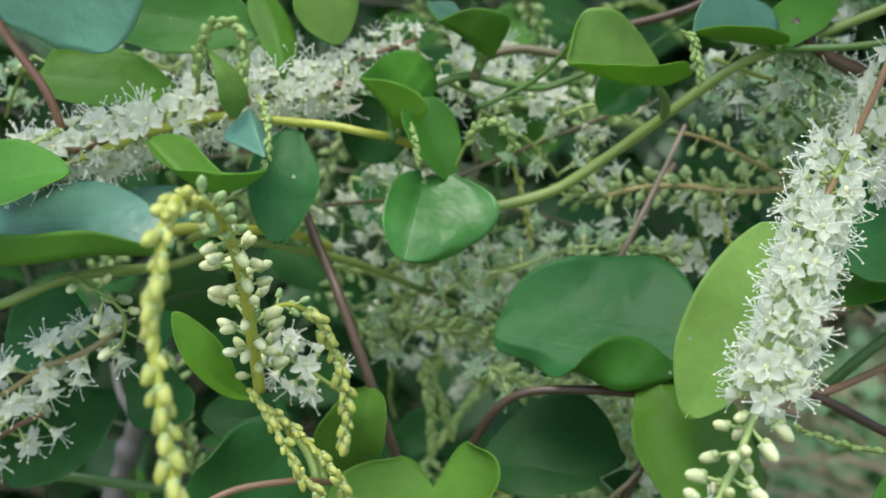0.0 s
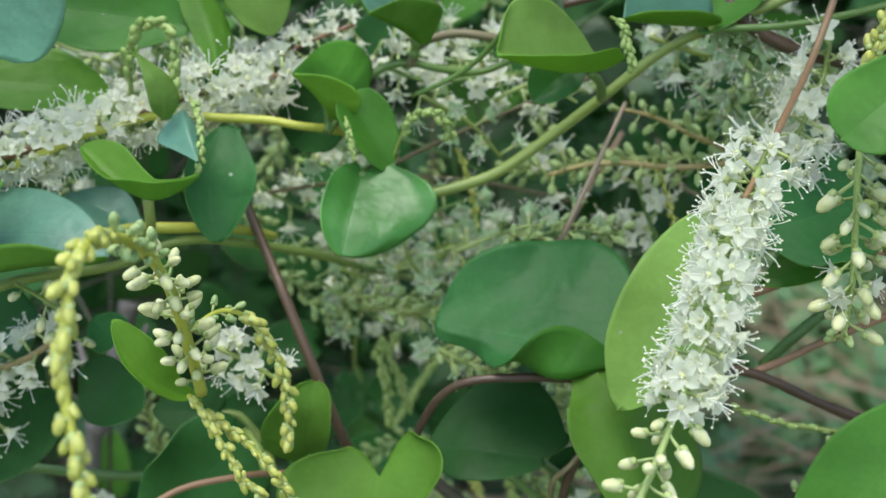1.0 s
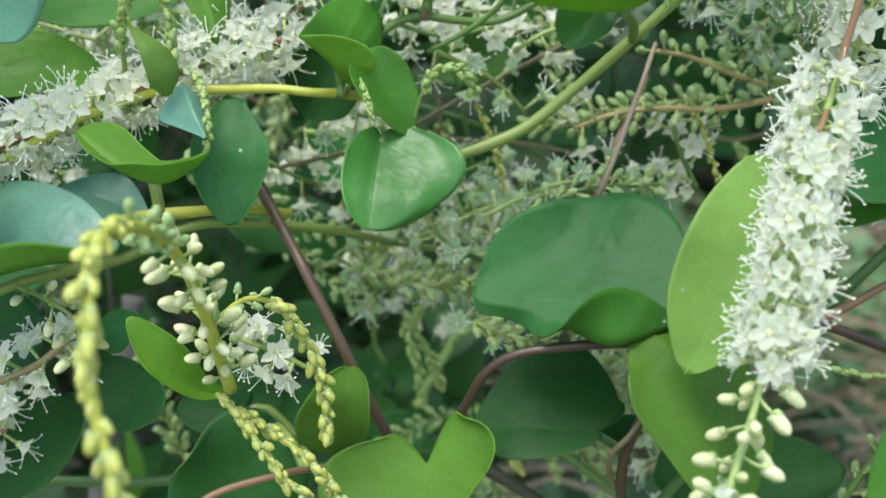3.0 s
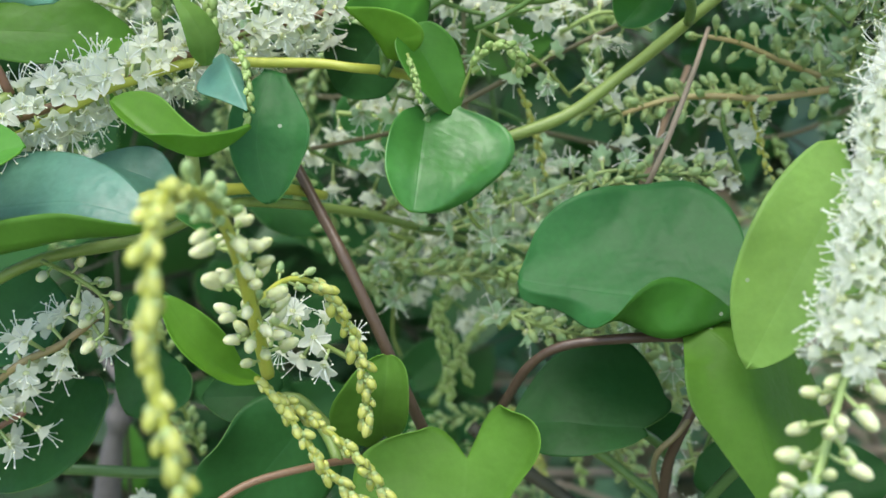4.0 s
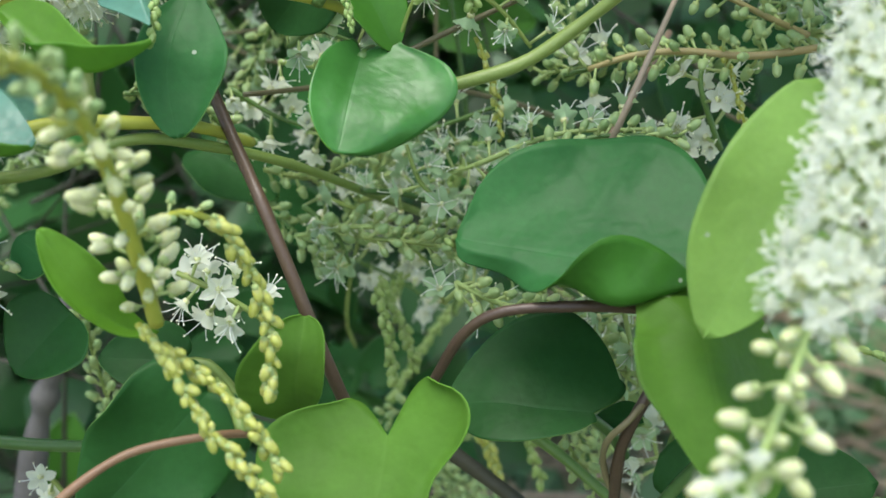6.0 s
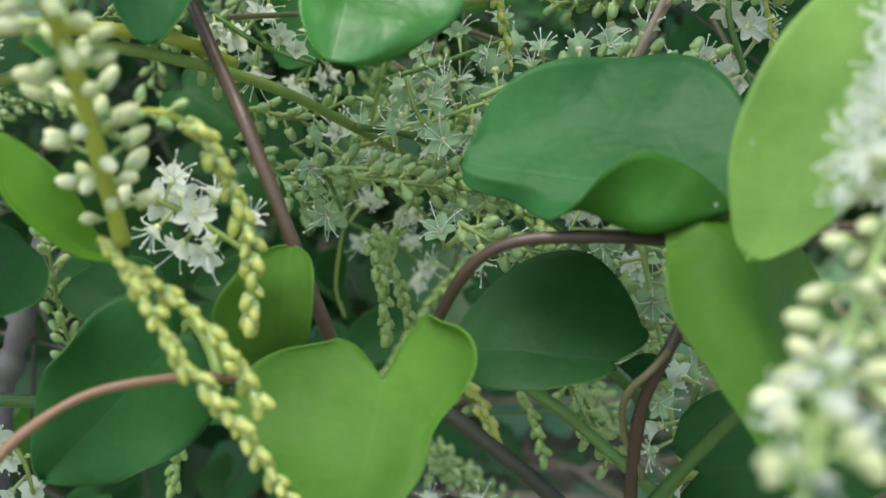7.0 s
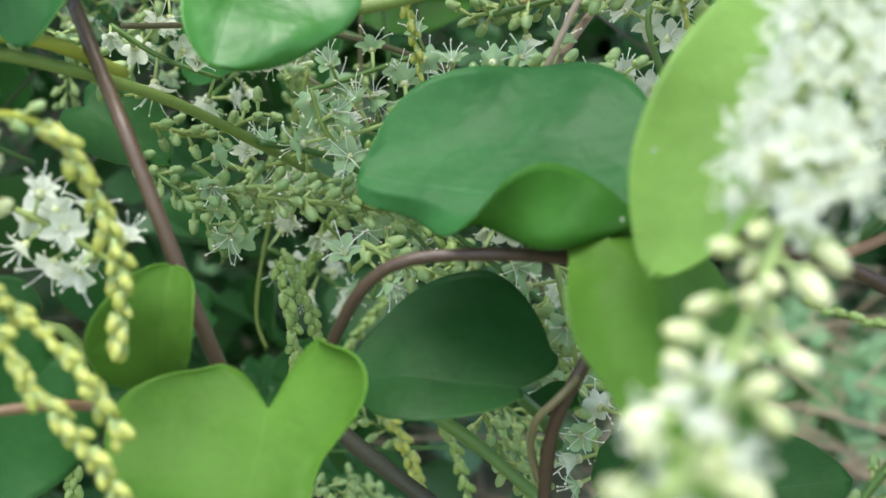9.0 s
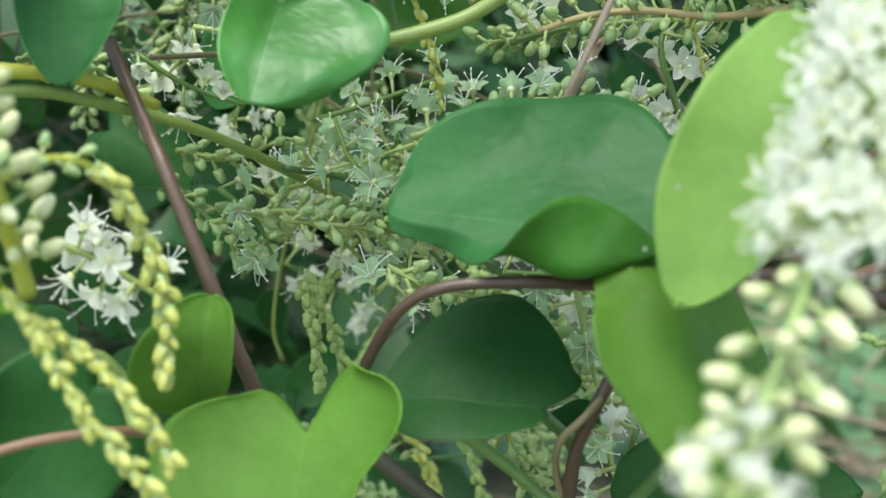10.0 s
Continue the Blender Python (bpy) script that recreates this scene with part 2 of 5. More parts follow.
def tube(line, r0, r1, ring=8, lumps=0.06, seed=0):
    verts, faces = [], []
    fr = axes_along(line)
    last = len(line) - 1
    for i, q in enumerate(line):
        r = r0 + (r1 - r0) * i / last
        r *= 1 + lumps * noise.noise(q * 160 + Vector((seed, 0, 0)))
        for k in range(ring):
            a = 2 * math.pi * k / ring
            verts.append(q + r * (math.cos(a) * fr[i][1] + math.sin(a) * fr[i][2]))
    for i in range(last):
        for k in range(ring):
            j = (k + 1) % ring
            faces.append((i * ring + k, i * ring + j, (i + 1) * ring + j, (i + 1) * ring + k))
    faces.append(tuple(range(ring))[::-1])
    faces.append(tuple(last * ring + k for k in range(ring)))
    return verts, faces


LINES = {}


def stem(parent, points, r0, r1, mat, label="", name="stem"):
    line = smooth_line(points)
    LINES.setdefault(parent.name, []).extend(line)
    v, f = tube(line, r0, r1, 10, 0.12, len(LINES[parent.name]))
    return part(name, v, f, [mat], parent, label)


def bump_at(u, centre, spread):
    return math.exp(-((u - centre) / spread) ** 2)


def sheet(parent, top, uv, n, nu, nv, thick, mat, under, label):
    """A blade of even thickness over a grid of places; n is the side that its upper face looks to."""
    cols = 2 * (nv // 2) + 1
    faces, slots = [], []
    for i in range(nu):
        for j in range(cols - 1):
            a = i * cols + j
            faces.append((a, a + 1, a + cols + 1, a + cols))
    grid = np.array([tuple(q) for q in top]).reshape(nu + 1, cols, 3)
    du, dv = np.gradient(grid, axis=0), np.gradient(grid, axis=1)
    nor = np.cross(dv, du)
    nor /= np.linalg.norm(nor, axis=2, keepdims=True) + 1e-12
    if nor[nu // 3, cols // 2] @ np.array(n) < 0:
        nor = -nor
        faces = [f[::-1] for f in faces]
    taper = np.array([[1 - 0.6 * abs(2 * j / (cols - 1) - 1) ** 5 for j in range(cols)]] * (nu + 1))[..., None]
    low = grid - nor * thick * taper
    verts = np.concatenate([grid.reshape(-1, 3), low.reshape(-1, 3)])
    count = (nu + 1) * cols
    upper = len(faces)
    faces += [tuple(count + k for k in f[::-1]) for f in faces]
    rim = [j for j in range(cols)] + [i * cols + cols - 1 for i in range(1, nu + 1)] + [nu * cols + j for j in range(cols - 2, -1, -1)] + [i * cols for i in range(nu - 1, 0, -1)]
    flip = faces[0] == (0, 1, cols + 1, cols)
    for a, b in zip(rim, rim[1:] + rim[:1]):
        faces.append((b, a, count + a, count + b) if flip else (a, b, count + b, count + a))
    slots = [0] * upper + [1] * upper + [1] * len(rim)
    return part("leaf", verts, faces, [mat or LEAF, under or LEAF_PALE], parent, label, slots, uv + uv)


def along_list(values, u):
    """A smooth value at u from values at even steps."""
    p = [values[0] * 2 - values[1], *values, values[-1] * 2 - values[-2]]
    k = min(int(u * (len(values) - 1)), len(values) - 2)
    t = u * (len(values) - 1) - k
    a, b, c, d = p[k:k + 4]
    return 0.5 * (2 * b + (c - a) * t + (2 * a - 5 * b + 4 * c - d) * t * t + (3 * b - a - 3 * c + d) * t ** 3)


def blade(parent, spine, facing, a, b, mat=None, under=None, fold_a=(8, 8), fold_b=(8, 8), curl_a=(0, 0), curl_b=(0, 0), start=0.5, soft=0.3, tip=6.0, foot=4.0,
          lobe_a=0.0, lobe_b=0.0, wave=0.0, nu=36, nv=30, thick=0.00045, label="", stalk=None):
    """A leaf along a bent midrib. a and b are the widths of its two halves at even steps from base to tip (a lies to the right of the way to the tip,
    seen from above); fold: how far each half stands up from the midrib's plane; curl: how far its outer part rolls on, in degrees."""
    line = smooth_line(spine, 0.0006)
    n0 = Vector(facing).normalized()
    top, uv = [], []
    half = nv // 2
    phase = (line[0].x * 913 + line[0].z * 577) % 6.28
    for i in range(nu + 1):
        u = i / nu
        at = u * (len(line) - 1)
        k = min(int(at), len(line) - 2)
        centre = line[k].lerp(line[k + 1], at - k)
        lo, hi = max(0, k - 3), min(len(line) - 1, k + 4)
        fwd = (line[hi] - line[lo]).normalized()
        up = (n0 - fwd * n0.dot(fwd)).normalized()
        s = fwd.cross(up)
        shape = max(0.02, 1 - u ** tip) ** 0.5 * max(0.16, 1 - (1 - u) ** foot) ** 0.5
        rows = {}
        for sgn, wide, fold, curl in ((1, a, fold_a, curl_a), (-1, b, fold_b, curl_b)):
            w = max(0.0002, along_list(wide, u)) * shape
            f, c = along_list(fold, u), along_list(curl, u)
            y = z = 0.0
            for j in range(half + 1):
                v = j / half
                rows[sgn * j] = (y * w, z * w)
                r = min(1.0, max(0.0, (v - start) / soft))
                angle = radians(f * min(1.0, 0.35 + 3.2 * v) + c * r * r * (3 - 2 * r)) + wave * math.sin(11 * u + phase + 2 * sgn) * v * v
                y += math.cos(angle) / half
                z += math.sin(angle) / half
        for j in range(-half, half + 1):
            y, z = rows[j]
            v = j / half
            back = (lobe_a if j >= 0 else lobe_b) * math.sin(math.pi * 0.6 * abs(v)) * (1 - u) ** 2.2
            q = centre - fwd * back + s * (1 if j >= 0 else -1) * y + up * z
            q += up * (0.0004 * noise.noise(q * 90) + 0.0015 * noise.noise(q * 45) * abs(v))
            top.append(q)
            uv.append((u, v))
    made_leaf = sheet(parent, top, uv, n0, nu, nv, thick, mat, under, label)
    if stalk:
        end = line[0] + (line[min(4, len(line) - 1)] - line[0]) * 0.5 - n0 * thick
        v, f = tube(smooth_line([*stalk, end]), 0.0011, 0.0009, 8, 0.05)
        part("petiole", v, f, [STEM_DEEP if mat in (LEAF_DARK, LEAF_BLUE) else STEM_MID], made_leaf)
    return made_leaf


def leaf(parent, base, tip, width, facing, mat=None, under=None, bend=20, cup=18, crease=8, roll_a=0, at_a=(0.3, 0.25), roll_b=0, at_b=(0.3, 0.25),
         wa=1.0, wb=1.0, start=0.4, lobe=0.10, wave=0.05, widest=0.36, label="", petiole=True, twist=0, nu=22, nv=22, thick=0.0005, point=1.6, target=None, bulge_a=(0, 0, 1), bulge_b=(0, 0, 1), lobe_b=None, edge=0.07):
    """A fleshy heart-shaped blade from its base to its tip; its upper face looks along facing. cup, crease, roll_a, roll_b and bend in degrees:
    the edges of side a (to the right of the way to the tip, seen from above) and side b roll upwards round at=(place, spread) along the blade."""
    base, tip, n = Vector(base), Vector(tip), Vector(facing).normalized()
    length = (tip - base).length
    along = (tip - base).normalized()
    n = (n - along * n.dot(along)).normalized()
    side = along.cross(n)
    phase = (base.x * 913 + base.z * 577) % 6.28
    top, uv = [], []
    # the spine bends in the plane of along and n; its chord stays base to tip
    spine, here, z = [], 0.0, 0.0
    for i in range(nu + 1):
        u = i / nu
        a = radians(bend) * (0.5 - u)
        spine.append((here, z, a))
        here += math.cos(a) / nu
        z += math.sin(a) / nu
    chord = spine[-1][0]
    for i in range(nu + 1):
        u = i / nu
        px, pz, a = spine[i]
        centre = base + along * (px / chord * length) + n * (pz / chord * length)
        fwd = along * math.cos(a) + n * math.sin(a)
        up = n * math.cos(a) - along * math.sin(a)
        if u < widest:
            w = 0.42 + 0.58 * math.sqrt(max(0.0, 1 - ((widest - u) / widest) ** 2))
        else:
            w = max(0.0, 1 - ((u - widest) / (1 - widest)) ** point) ** 0.72
        w = max(w, 0.012) * width / 2
        turn = radians(twist) * (u - 0.3)
        s2, up2 = side * math.cos(turn) + up * math.sin(turn), up * math.cos(turn) - side * math.sin(turn)
        rows = {}
        for sgn, roll, (c, sp), wide, (more, mc, ms) in ((1, roll_a, at_a, wa, bulge_a), (-1, roll_b, at_b, wb, bulge_b)):
            wide = wide * (1 + more * bump_at(u, mc, ms)) * (1 + edge * noise.noise(Vector((u * 3.3 + phase, sgn * 5.0, phase))))
            y = z2 = 0.0
            half = nv // 2
            for j in range(half + 1):
                v = j / half
                rows[sgn * j] = (y, z2)
                angle = radians(crease) + radians(cup) * v + radians(roll) * bump_at(u, c, sp) * min(1.0, max(0.0, (v - start) / 0.22))
                angle += wave * 4 * math.sin(9 * u + phase + sgn) * v * v
                y += wide * math.cos(angle) / half
                z2 += wide * math.sin(angle) / half
        half = nv // 2
        for j in range(-half, half + 1):
            y, z2 = rows[j]
            v = j / half
            back = (lobe if j >= 0 or lobe_b is None else lobe_b) * length * min(1.0, abs(v) * 1.5) ** 0.9 * (1 - u) ** 2.2
            q = centre - fwd * back + (s2 * (1 if j >= 0 else -1) * y + up2 * z2) * w
            q += up * length * (0.012 * noise.noise(q * 70) + 0.05 * noise.noise(q * 38) * abs(v))
            top.append(q)
            uv.append((u, v))
    made_leaf = sheet(parent, top, uv, n, nu, nv, thick, mat, under, label)
    if petiole:
        if target is None:
            near = LINES.get(parent.name, [])
            target = min(near, key=lambda q: (q - base).length) if near else None
        if target is not None and 0.002 < (Vector(target) - base).length < 0.024:
            target = Vector(target)
            far = (target - base).length
            mid = base - along * far * 0.35 - n * far * 0.1
            line = smooth_line([target, (target + mid) / 2 + n * far * 0.03, mid * 0.6 + base * 0.4, base - along * 0.0002 - n * 0.0009])
            v, f = tube(line, 0.0011, 0.0009, 8, 0.05)
            part("petiole", v, f, [STEM_GREEN], made_leaf)
    return made_leaf


def ovoid(length, radius, ring=8, rows=6, blunt=0.8, at=0.0):
    """A bud-shaped body standing on z = at."""
    verts, faces = [Vector((0, 0, at))], []
    for i in range(1, rows):
        t = (1 - math.cos(math.pi * i / rows)) / 2
        r = radius * math.sin(math.pi * (i / rows) ** blunt)
        for k in range(ring):
            a = 2 * math.pi * (k + 0.5 * (i % 2)) / ring
            ridge = 1 + 0.06 * math.cos(5 * a)
            verts.append(Vector((r * ridge * math.cos(a), r * ridge * math.sin(a), at + length * t)))
    verts.append(Vector((0, 0, at + length)))
    for k in range(ring):
        faces.append((0, 1 + (k + 1) % ring, 1 + k))
        faces.append((len(verts) - 1, 1 + (rows - 2) * ring + k, 1 + (rows - 2) * ring + (k + 1) % ring))
        for i in range(rows - 2):
            a, b = 1 + i * ring + k, 1 + i * ring + (k + 1) % ring
            faces.append((a, b, b + ring, a + ring))
    return verts, faces


def join(pieces):
    """Pieces of (verts, faces, slot) as one list of each."""
    verts, faces, slots = [], [], []
    for v, f, s in pieces:
        faces += [tuple(len(verts) + k for k in q) for q in f]
        slots += [s] * len(f)
        verts += list(v)
    return verts, faces, slots


def thin_rod(points, r0, r1, ring=4):
    return tube([Vector(p) for p in points], r0, r1, ring, 0.0)


LOOSE = {}


def flower_mesh(seed, open_=1.0, pedicel=0.0035, petal=None):
    """Five spread petals, five long stamens with anthers, and a short stalk below the origin; about 6 mm across."""
    rnd = random.Random(seed)
    pieces = []
    v, f = thin_rod([(0, 0, -pedicel), (0, 0, -pedicel / 2), (0, 0, 0.0002)], 0.00022, 0.00034, 5)
    pieces.append((v, f, 3))
    v, f = ovoid(0.0014, 0.0007, 7, 5)
    pieces.append((v, f, 4))
    for k in range(5):
        a = 2 * math.pi * k / 5 + rnd.uniform(-0.15, 0.15)
        tilt = radians(rnd.uniform(62, 92) * open_)
        long, wide = rnd.uniform(0.0028, 0.0033), rnd.uniform(0.00086, 0.00106)
        out_, tang = Vector((math.cos(a), math.sin(a), 0)), Vector((-math.sin(a), math.cos(a), 0))
        verts, faces = [], []
        q, rows = Vector((0, 0, 0.0002)), 5
        for i in range(rows + 1):
            t = i / rows
            ang = tilt * (0.55 + 0.7 * t)
            d = out_ * math.sin(ang) + Vector((0, 0, 1)) * math.cos(ang)
            up = Vector((0, 0, 1)) * math.sin(ang) - out_ * math.cos(ang)
            w = wide * (0.30, 0.62, 0.92, 1.0, 0.80, 0.22)[i]
            for s in (-1, -0.5, 0, 0.5, 1):
                verts.append(q + tang * s * w + up * (0.35 * w * s * s))
            q = q + d * long / rows
        for i in range(rows):
            for j in range(4):
                b = i * 5 + j
                faces.append((b, b + 1, b + 6, b + 5))
        pieces.append((verts, faces, 0))
    for k in range(6):
        a = 2 * math.pi * (k + 0.5) / 6 + rnd.uniform(-0.3, 0.3)
        tilt, long = radians(rnd.uniform(14, 66) * (0.4 + 0.6 * open_)), rnd.uniform(0.0034, 0.0050)
        out_ = Vector((math.cos(a), math.sin(a), 0))
        pts, q = [], Vector((0, 0, 0.0005))
        for i in range(5):
            pts.append(q.copy())
            ang = tilt * (0.6 + 0.25 * i) + rnd.uniform(-0.12, 0.12)
            q = q + (out_ * math.sin(ang) + Vector((0, 0, 1)) * math.cos(ang)) * long / 4
        v, f = thin_rod(pts, 0.00011, 0.00008, 3)
        pieces.append((v, f, 1))
        v, f = ovoid(0.00042, 0.00018, 5, 4)
        pieces.append(([p + pts[-1] - Vector((0, 0, 0.00025)) for p in v], f, 2))
    mats = [petal or PETAL, FILAMENT, ANTHER, PEDICEL, BUD]
    v, f, s = join(pieces)
    whole = mesh_of("flower", v, f, mats, s)
    v, f, s = join(pieces[:2])
    heart = mesh_of("flower", v, f, mats, s)
    petals = [mesh_of("petal", *join([p])[:2], [PETAL]) for p in pieces[2:7]]
    stamens = []
    for k in range(7, len(pieces), 2):
        v, f, s = join(pieces[k:k + 2])
        stamens.append(mesh_of("stamen", v, f, mats, s))
    LOOSE[whole.name] = (heart, petals, stamens)
    return whole


def bud_mesh(seed, length=0.0030, radius=0.00105, pedicel=0.0035, skin=None):
    """A closed bud with two small bracts at its foot and a stalk below the origin."""
    rnd = random.Random(seed)
    pieces = []
    v, f = thin_rod([(0, 0, -pedicel), (rnd.uniform(-1, 1) * 0.0003, 0, -pedicel / 2), (0, 0, 0.0003)], 0.00022, 0.00036, 5)
    pieces.append((v, f, 1))
    v, f = ovoid(length, radius, 9, 8, 0.92)
    pieces.append((v, f, 0))
    for a in (0, math.pi):
        v, f = ovoid(length * 0.5, radius * 0.62, 6, 4, 0.8, -0.0001)
        pieces.append(([Vector((p.x * 0.9 + math.cos(a) * radius * 0.55, p.y * 1.25, p.z)) for p in v], f, 1))
    v, f, s = join(pieces)
    return mesh_of("bud", v, f, [skin or BUD, PEDICEL], s)


FLOWERS = [flower_mesh(k, (1.0, 1.0, 0.9, 0.75, 1.05, 0.55)[k]) for k in range(6)]
# flowers with the shade-darkened green petals
SHADE_GREEN_FLOWERS = [flower_mesh(50 + k, (1.0, 0.9, 1.05, 0.8)[k], petal=PETAL_SHADE_GREEN) for k in range(4)]
BUDS = [bud_mesh(k, 0.0030 + 0.0003 * k, 0.00094 + 0.00005 * k) for k in range(4)]
GREEN_BUDS = [bud_mesh(9 + k, 0.0024, 0.0008, 0.0022, BUD_FRESH) for k in range(3)]
PLUMP = [bud_mesh(39 + k, 0.0029 + 0.0003 * k, 0.0010, 0.0030, BUD_FRESH) for k in range(3)]
BEADS = [bud_mesh(19 + k, 0.0021, 0.00072, 0.0008, BEAD) for k in range(2)]
YELLOW_BEADS = [bud_mesh(29 + k, 0.0023 + 0.0002 * k, 0.00078, 0.0012, BUD_GREEN) for k in range(3)]
for skin in (BUD, BUD_GREEN):
    fleshy(skin, 0.0012)
SHAPES = {"flower": (FLOWERS, "flower", 78, 0.0035), "shade_green": (SHADE_GREEN_FLOWERS, "flower", 78, 0.0035), "bud": (BUDS, "bud", 62, 0.0035), "green": (GREEN_BUDS, "bud", 50, 0.0022),
          "plump": (PLUMP, "bud", 66, 0.0030), "bead": (BEADS, "bud", 22, 0.0007), "yellow": (YELLOW_BEADS, "bud", 24, 0.0009)}


def raceme(label, points, runs, r0=0.0008, r1=0.0004, mat=None, seed=1, group="racemes of the vine", apart=False):
    """A flower spike: a rachis through the points, and runs of (from, to, kind, spacing, size) along it, set in a spiral."""
    rnd = random.Random(seed)
    line = smooth_line(points, 0.0008)
    ob = thing("flower_spike", line[0], label, "flower spike", group)
    v, f = tube(line[::2] if len(line) > 8 else line, r0, r1, 7, 0.1, seed)
    part("rachis", v, f, [mat or STEM_GREEN], ob)
    fr = axes_along(line)
    dist = [0.0]
    for a, b in zip(line, line[1:]):
        dist.append(dist[-1] + (b - a).length)
    spin = rnd.uniform(0, 6)
    spot = Vector(ob["spot"])
    for lo, hi, kind, spacing, size in runs:
        meshes, name, lean, stalk = SHAPES[kind]
        s = lo * dist[-1]
        while s < hi * dist[-1]:
            i = min(range(len(dist)), key=lambda k: abs(dist[k] - s))
            tan, sa, sb = fr[i]
            spin += 2.399 + rnd.uniform(-0.25, 0.25)
            a = radians(lean + rnd.uniform(-14, 14))
            out_ = (sa * math.cos(spin) + sb * math.sin(spin)) * math.sin(a) + tan * math.cos(a)
            k = size * (rnd.uniform(0.7, 1.2) if kind == "yellow" else rnd.uniform(0.85, 1.12))
            turn = out_.to_track_quat("Z", "Y").to_matrix().to_4x4() @ Matrix.Rotation(rnd.uniform(0, 6.28), 4, "Z")
            shape = rnd.choice(meshes)
            loose = LOOSE[shape.name] if apart and kind == "flower" else None
            one = new(name, loose[0] if loose else shape)
            one.parent = ob
            one.matrix_basis = Matrix.Translation(line[i] - spot + out_ * stalk * k * 0.97) @ turn @ Matrix.Scale(k, 4)
            if loose:
                for piece, meshes_of in (("petal", loose[1]), ("stamen", loose[2])):
                    for data in meshes_of:
                        new(piece, data).parent = one
            s += spacing * rnd.uniform(0.8, 1.2)
    return ob


# ---- ground and the thicket behind ----
def ground_sheet():
    n, verts, faces = 90, [], []
    xs = [math.copysign(abs(k / (n / 2)) ** 3 * 60 + abs(k / (n / 2)) * 1.2, k) for k in range(-n // 2, n // 2 + 1)]
    for y in xs:
        for x in xs:
            near = math.exp(-(x * x + y * y) / 9)
            verts.append((x, y + 0.6, near * 0.05 * noise.noise(Vector((x * 3, y * 3, 0))) + 0.02 * near * noise.noise(Vector((x * 14, y * 14, 2)))))
    m = n + 1
    for i in range(n):
        for j in range(n):
            a = i * m + j
            faces.append((a, a + 1, a + m + 1, a + m))
    ob = new("ground", mesh_of("ground", verts, faces, [SOIL]))
    return tagged(ob, "dark bare soil with dry litter under the vines", "ground", kind="structure")


ground_sheet()


def leaf_litter_mass(name, label, count, box, size, mat, seed, kind="stuff", up=0.4, clear=False):
    """Many small folded blades filling a box; clear leaves an open patch of ground at the low corner."""
    rnd = random.Random(seed)
    verts, faces = [], []
    for _ in range(count):
        c = Vector([rnd.uniform(*r) for r in box])
        # an uneven, rounded outline
        far = sum(abs(2 * (c[k] - box[k][0]) / (box[k][1] - box[k][0]) - 1) ** 4 for k in (0, 1)) + max(0.0, (c.z - box[2][0]) / (box[2][1] - box[2][0])) ** 6
        if far > 1.0 + 0.6 * noise.noise(c * 5):
            continue
        if clear and c.x > (c.y + 0.2) * 0.08 and c.z < 0.335 - (c.y + 0.2) * 0.15:
            continue
        d = Vector((rnd.gauss(0, 1), rnd.gauss(0, 1), rnd.gauss(0, 0.7))).normalized()
        n = Vector((rnd.gauss(0, 0.6), rnd.gauss(-0.5, 0.6), up + rnd.random())).normalized()
        s = d.cross(n).normalized()
        n = s.cross(d)
        k = rnd.uniform(*size)
        b = len(verts)
        for u, w, h in ((0, 0.16, 0), (0.16, 0.40, 0.04), (0.4, 0.46, 0.07), (0.7, 0.3, 0.05), (1, 0.02, -0.04)):
            for sg in (-1, 0, 1):
                verts.append(c + d * (u * k) + s * (sg * w * k) + n * (h * k + abs(sg) * 0.10 * k * (1 - u * 0.5)))
        for i in range(4):
            for j in range(2):
                a = b + i * 3 + j
                faces.append((a, a + 1, a + 4, a + 3))
    ob = new(name, mesh_of(name, verts, faces, [mat]))
    return tagged(ob, label, "foliage", kind=kind)


def twig_mass(name, label, category, count, box, long, radius, mat, seed, flat=0.5):
    rnd = random.Random(seed)
    pieces = []
    for _ in range(count):
        c = Vector([rnd.uniform(*r) for r in box])
        if c.x > 0.03 and 0.1 < c.z < 0.3:
            continue
        d = Vector((rnd.gauss(0, 1), rnd.gauss(0, 1), rnd.gauss(0, flat))).normalized()
        k = rnd.uniform(*long)
        sag = Vector((rnd.gauss(0, 0.1), rnd.gauss(0, 0.1), rnd.gauss(0, 0.1))) * k
        v, f = tube([c - d * k / 2, c - d * k / 6 + sag, c + d * k / 6 + sag, c + d * k / 2], rnd.uniform(*radius), radius[0] * 0.7, 5, 0.1)
        pieces.append((v, f, 0))
    v, f, s = join(pieces)
    ob = new(name, mesh_of(name, v, f, [mat], s))
    return tagged(ob, label, category, kind="stuff")


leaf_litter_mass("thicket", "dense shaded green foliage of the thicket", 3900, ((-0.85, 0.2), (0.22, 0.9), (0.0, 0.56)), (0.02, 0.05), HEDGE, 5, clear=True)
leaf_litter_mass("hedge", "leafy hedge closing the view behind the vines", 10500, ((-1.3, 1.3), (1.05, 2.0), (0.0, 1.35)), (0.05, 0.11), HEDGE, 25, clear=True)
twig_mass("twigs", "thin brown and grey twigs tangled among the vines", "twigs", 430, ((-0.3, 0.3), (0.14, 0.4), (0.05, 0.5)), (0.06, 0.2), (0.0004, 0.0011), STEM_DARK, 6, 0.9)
# leaves above the view, added to block sky light from the right side
leaf_litter_mass("overhang", "unseen leaves added overhead to shade the right side", 900, ((0.03, 0.4), (-0.06, 0.35), (0.44, 0.7)), (0.02, 0.05), HEDGE, 15)
leaf_litter_mass("grass", "low green weeds growing over the soil", 9000, ((-0.7, 1.2), (0.15, 1.7), (0.0, 0.08)), (0.012, 0.035), GRASS, 7)
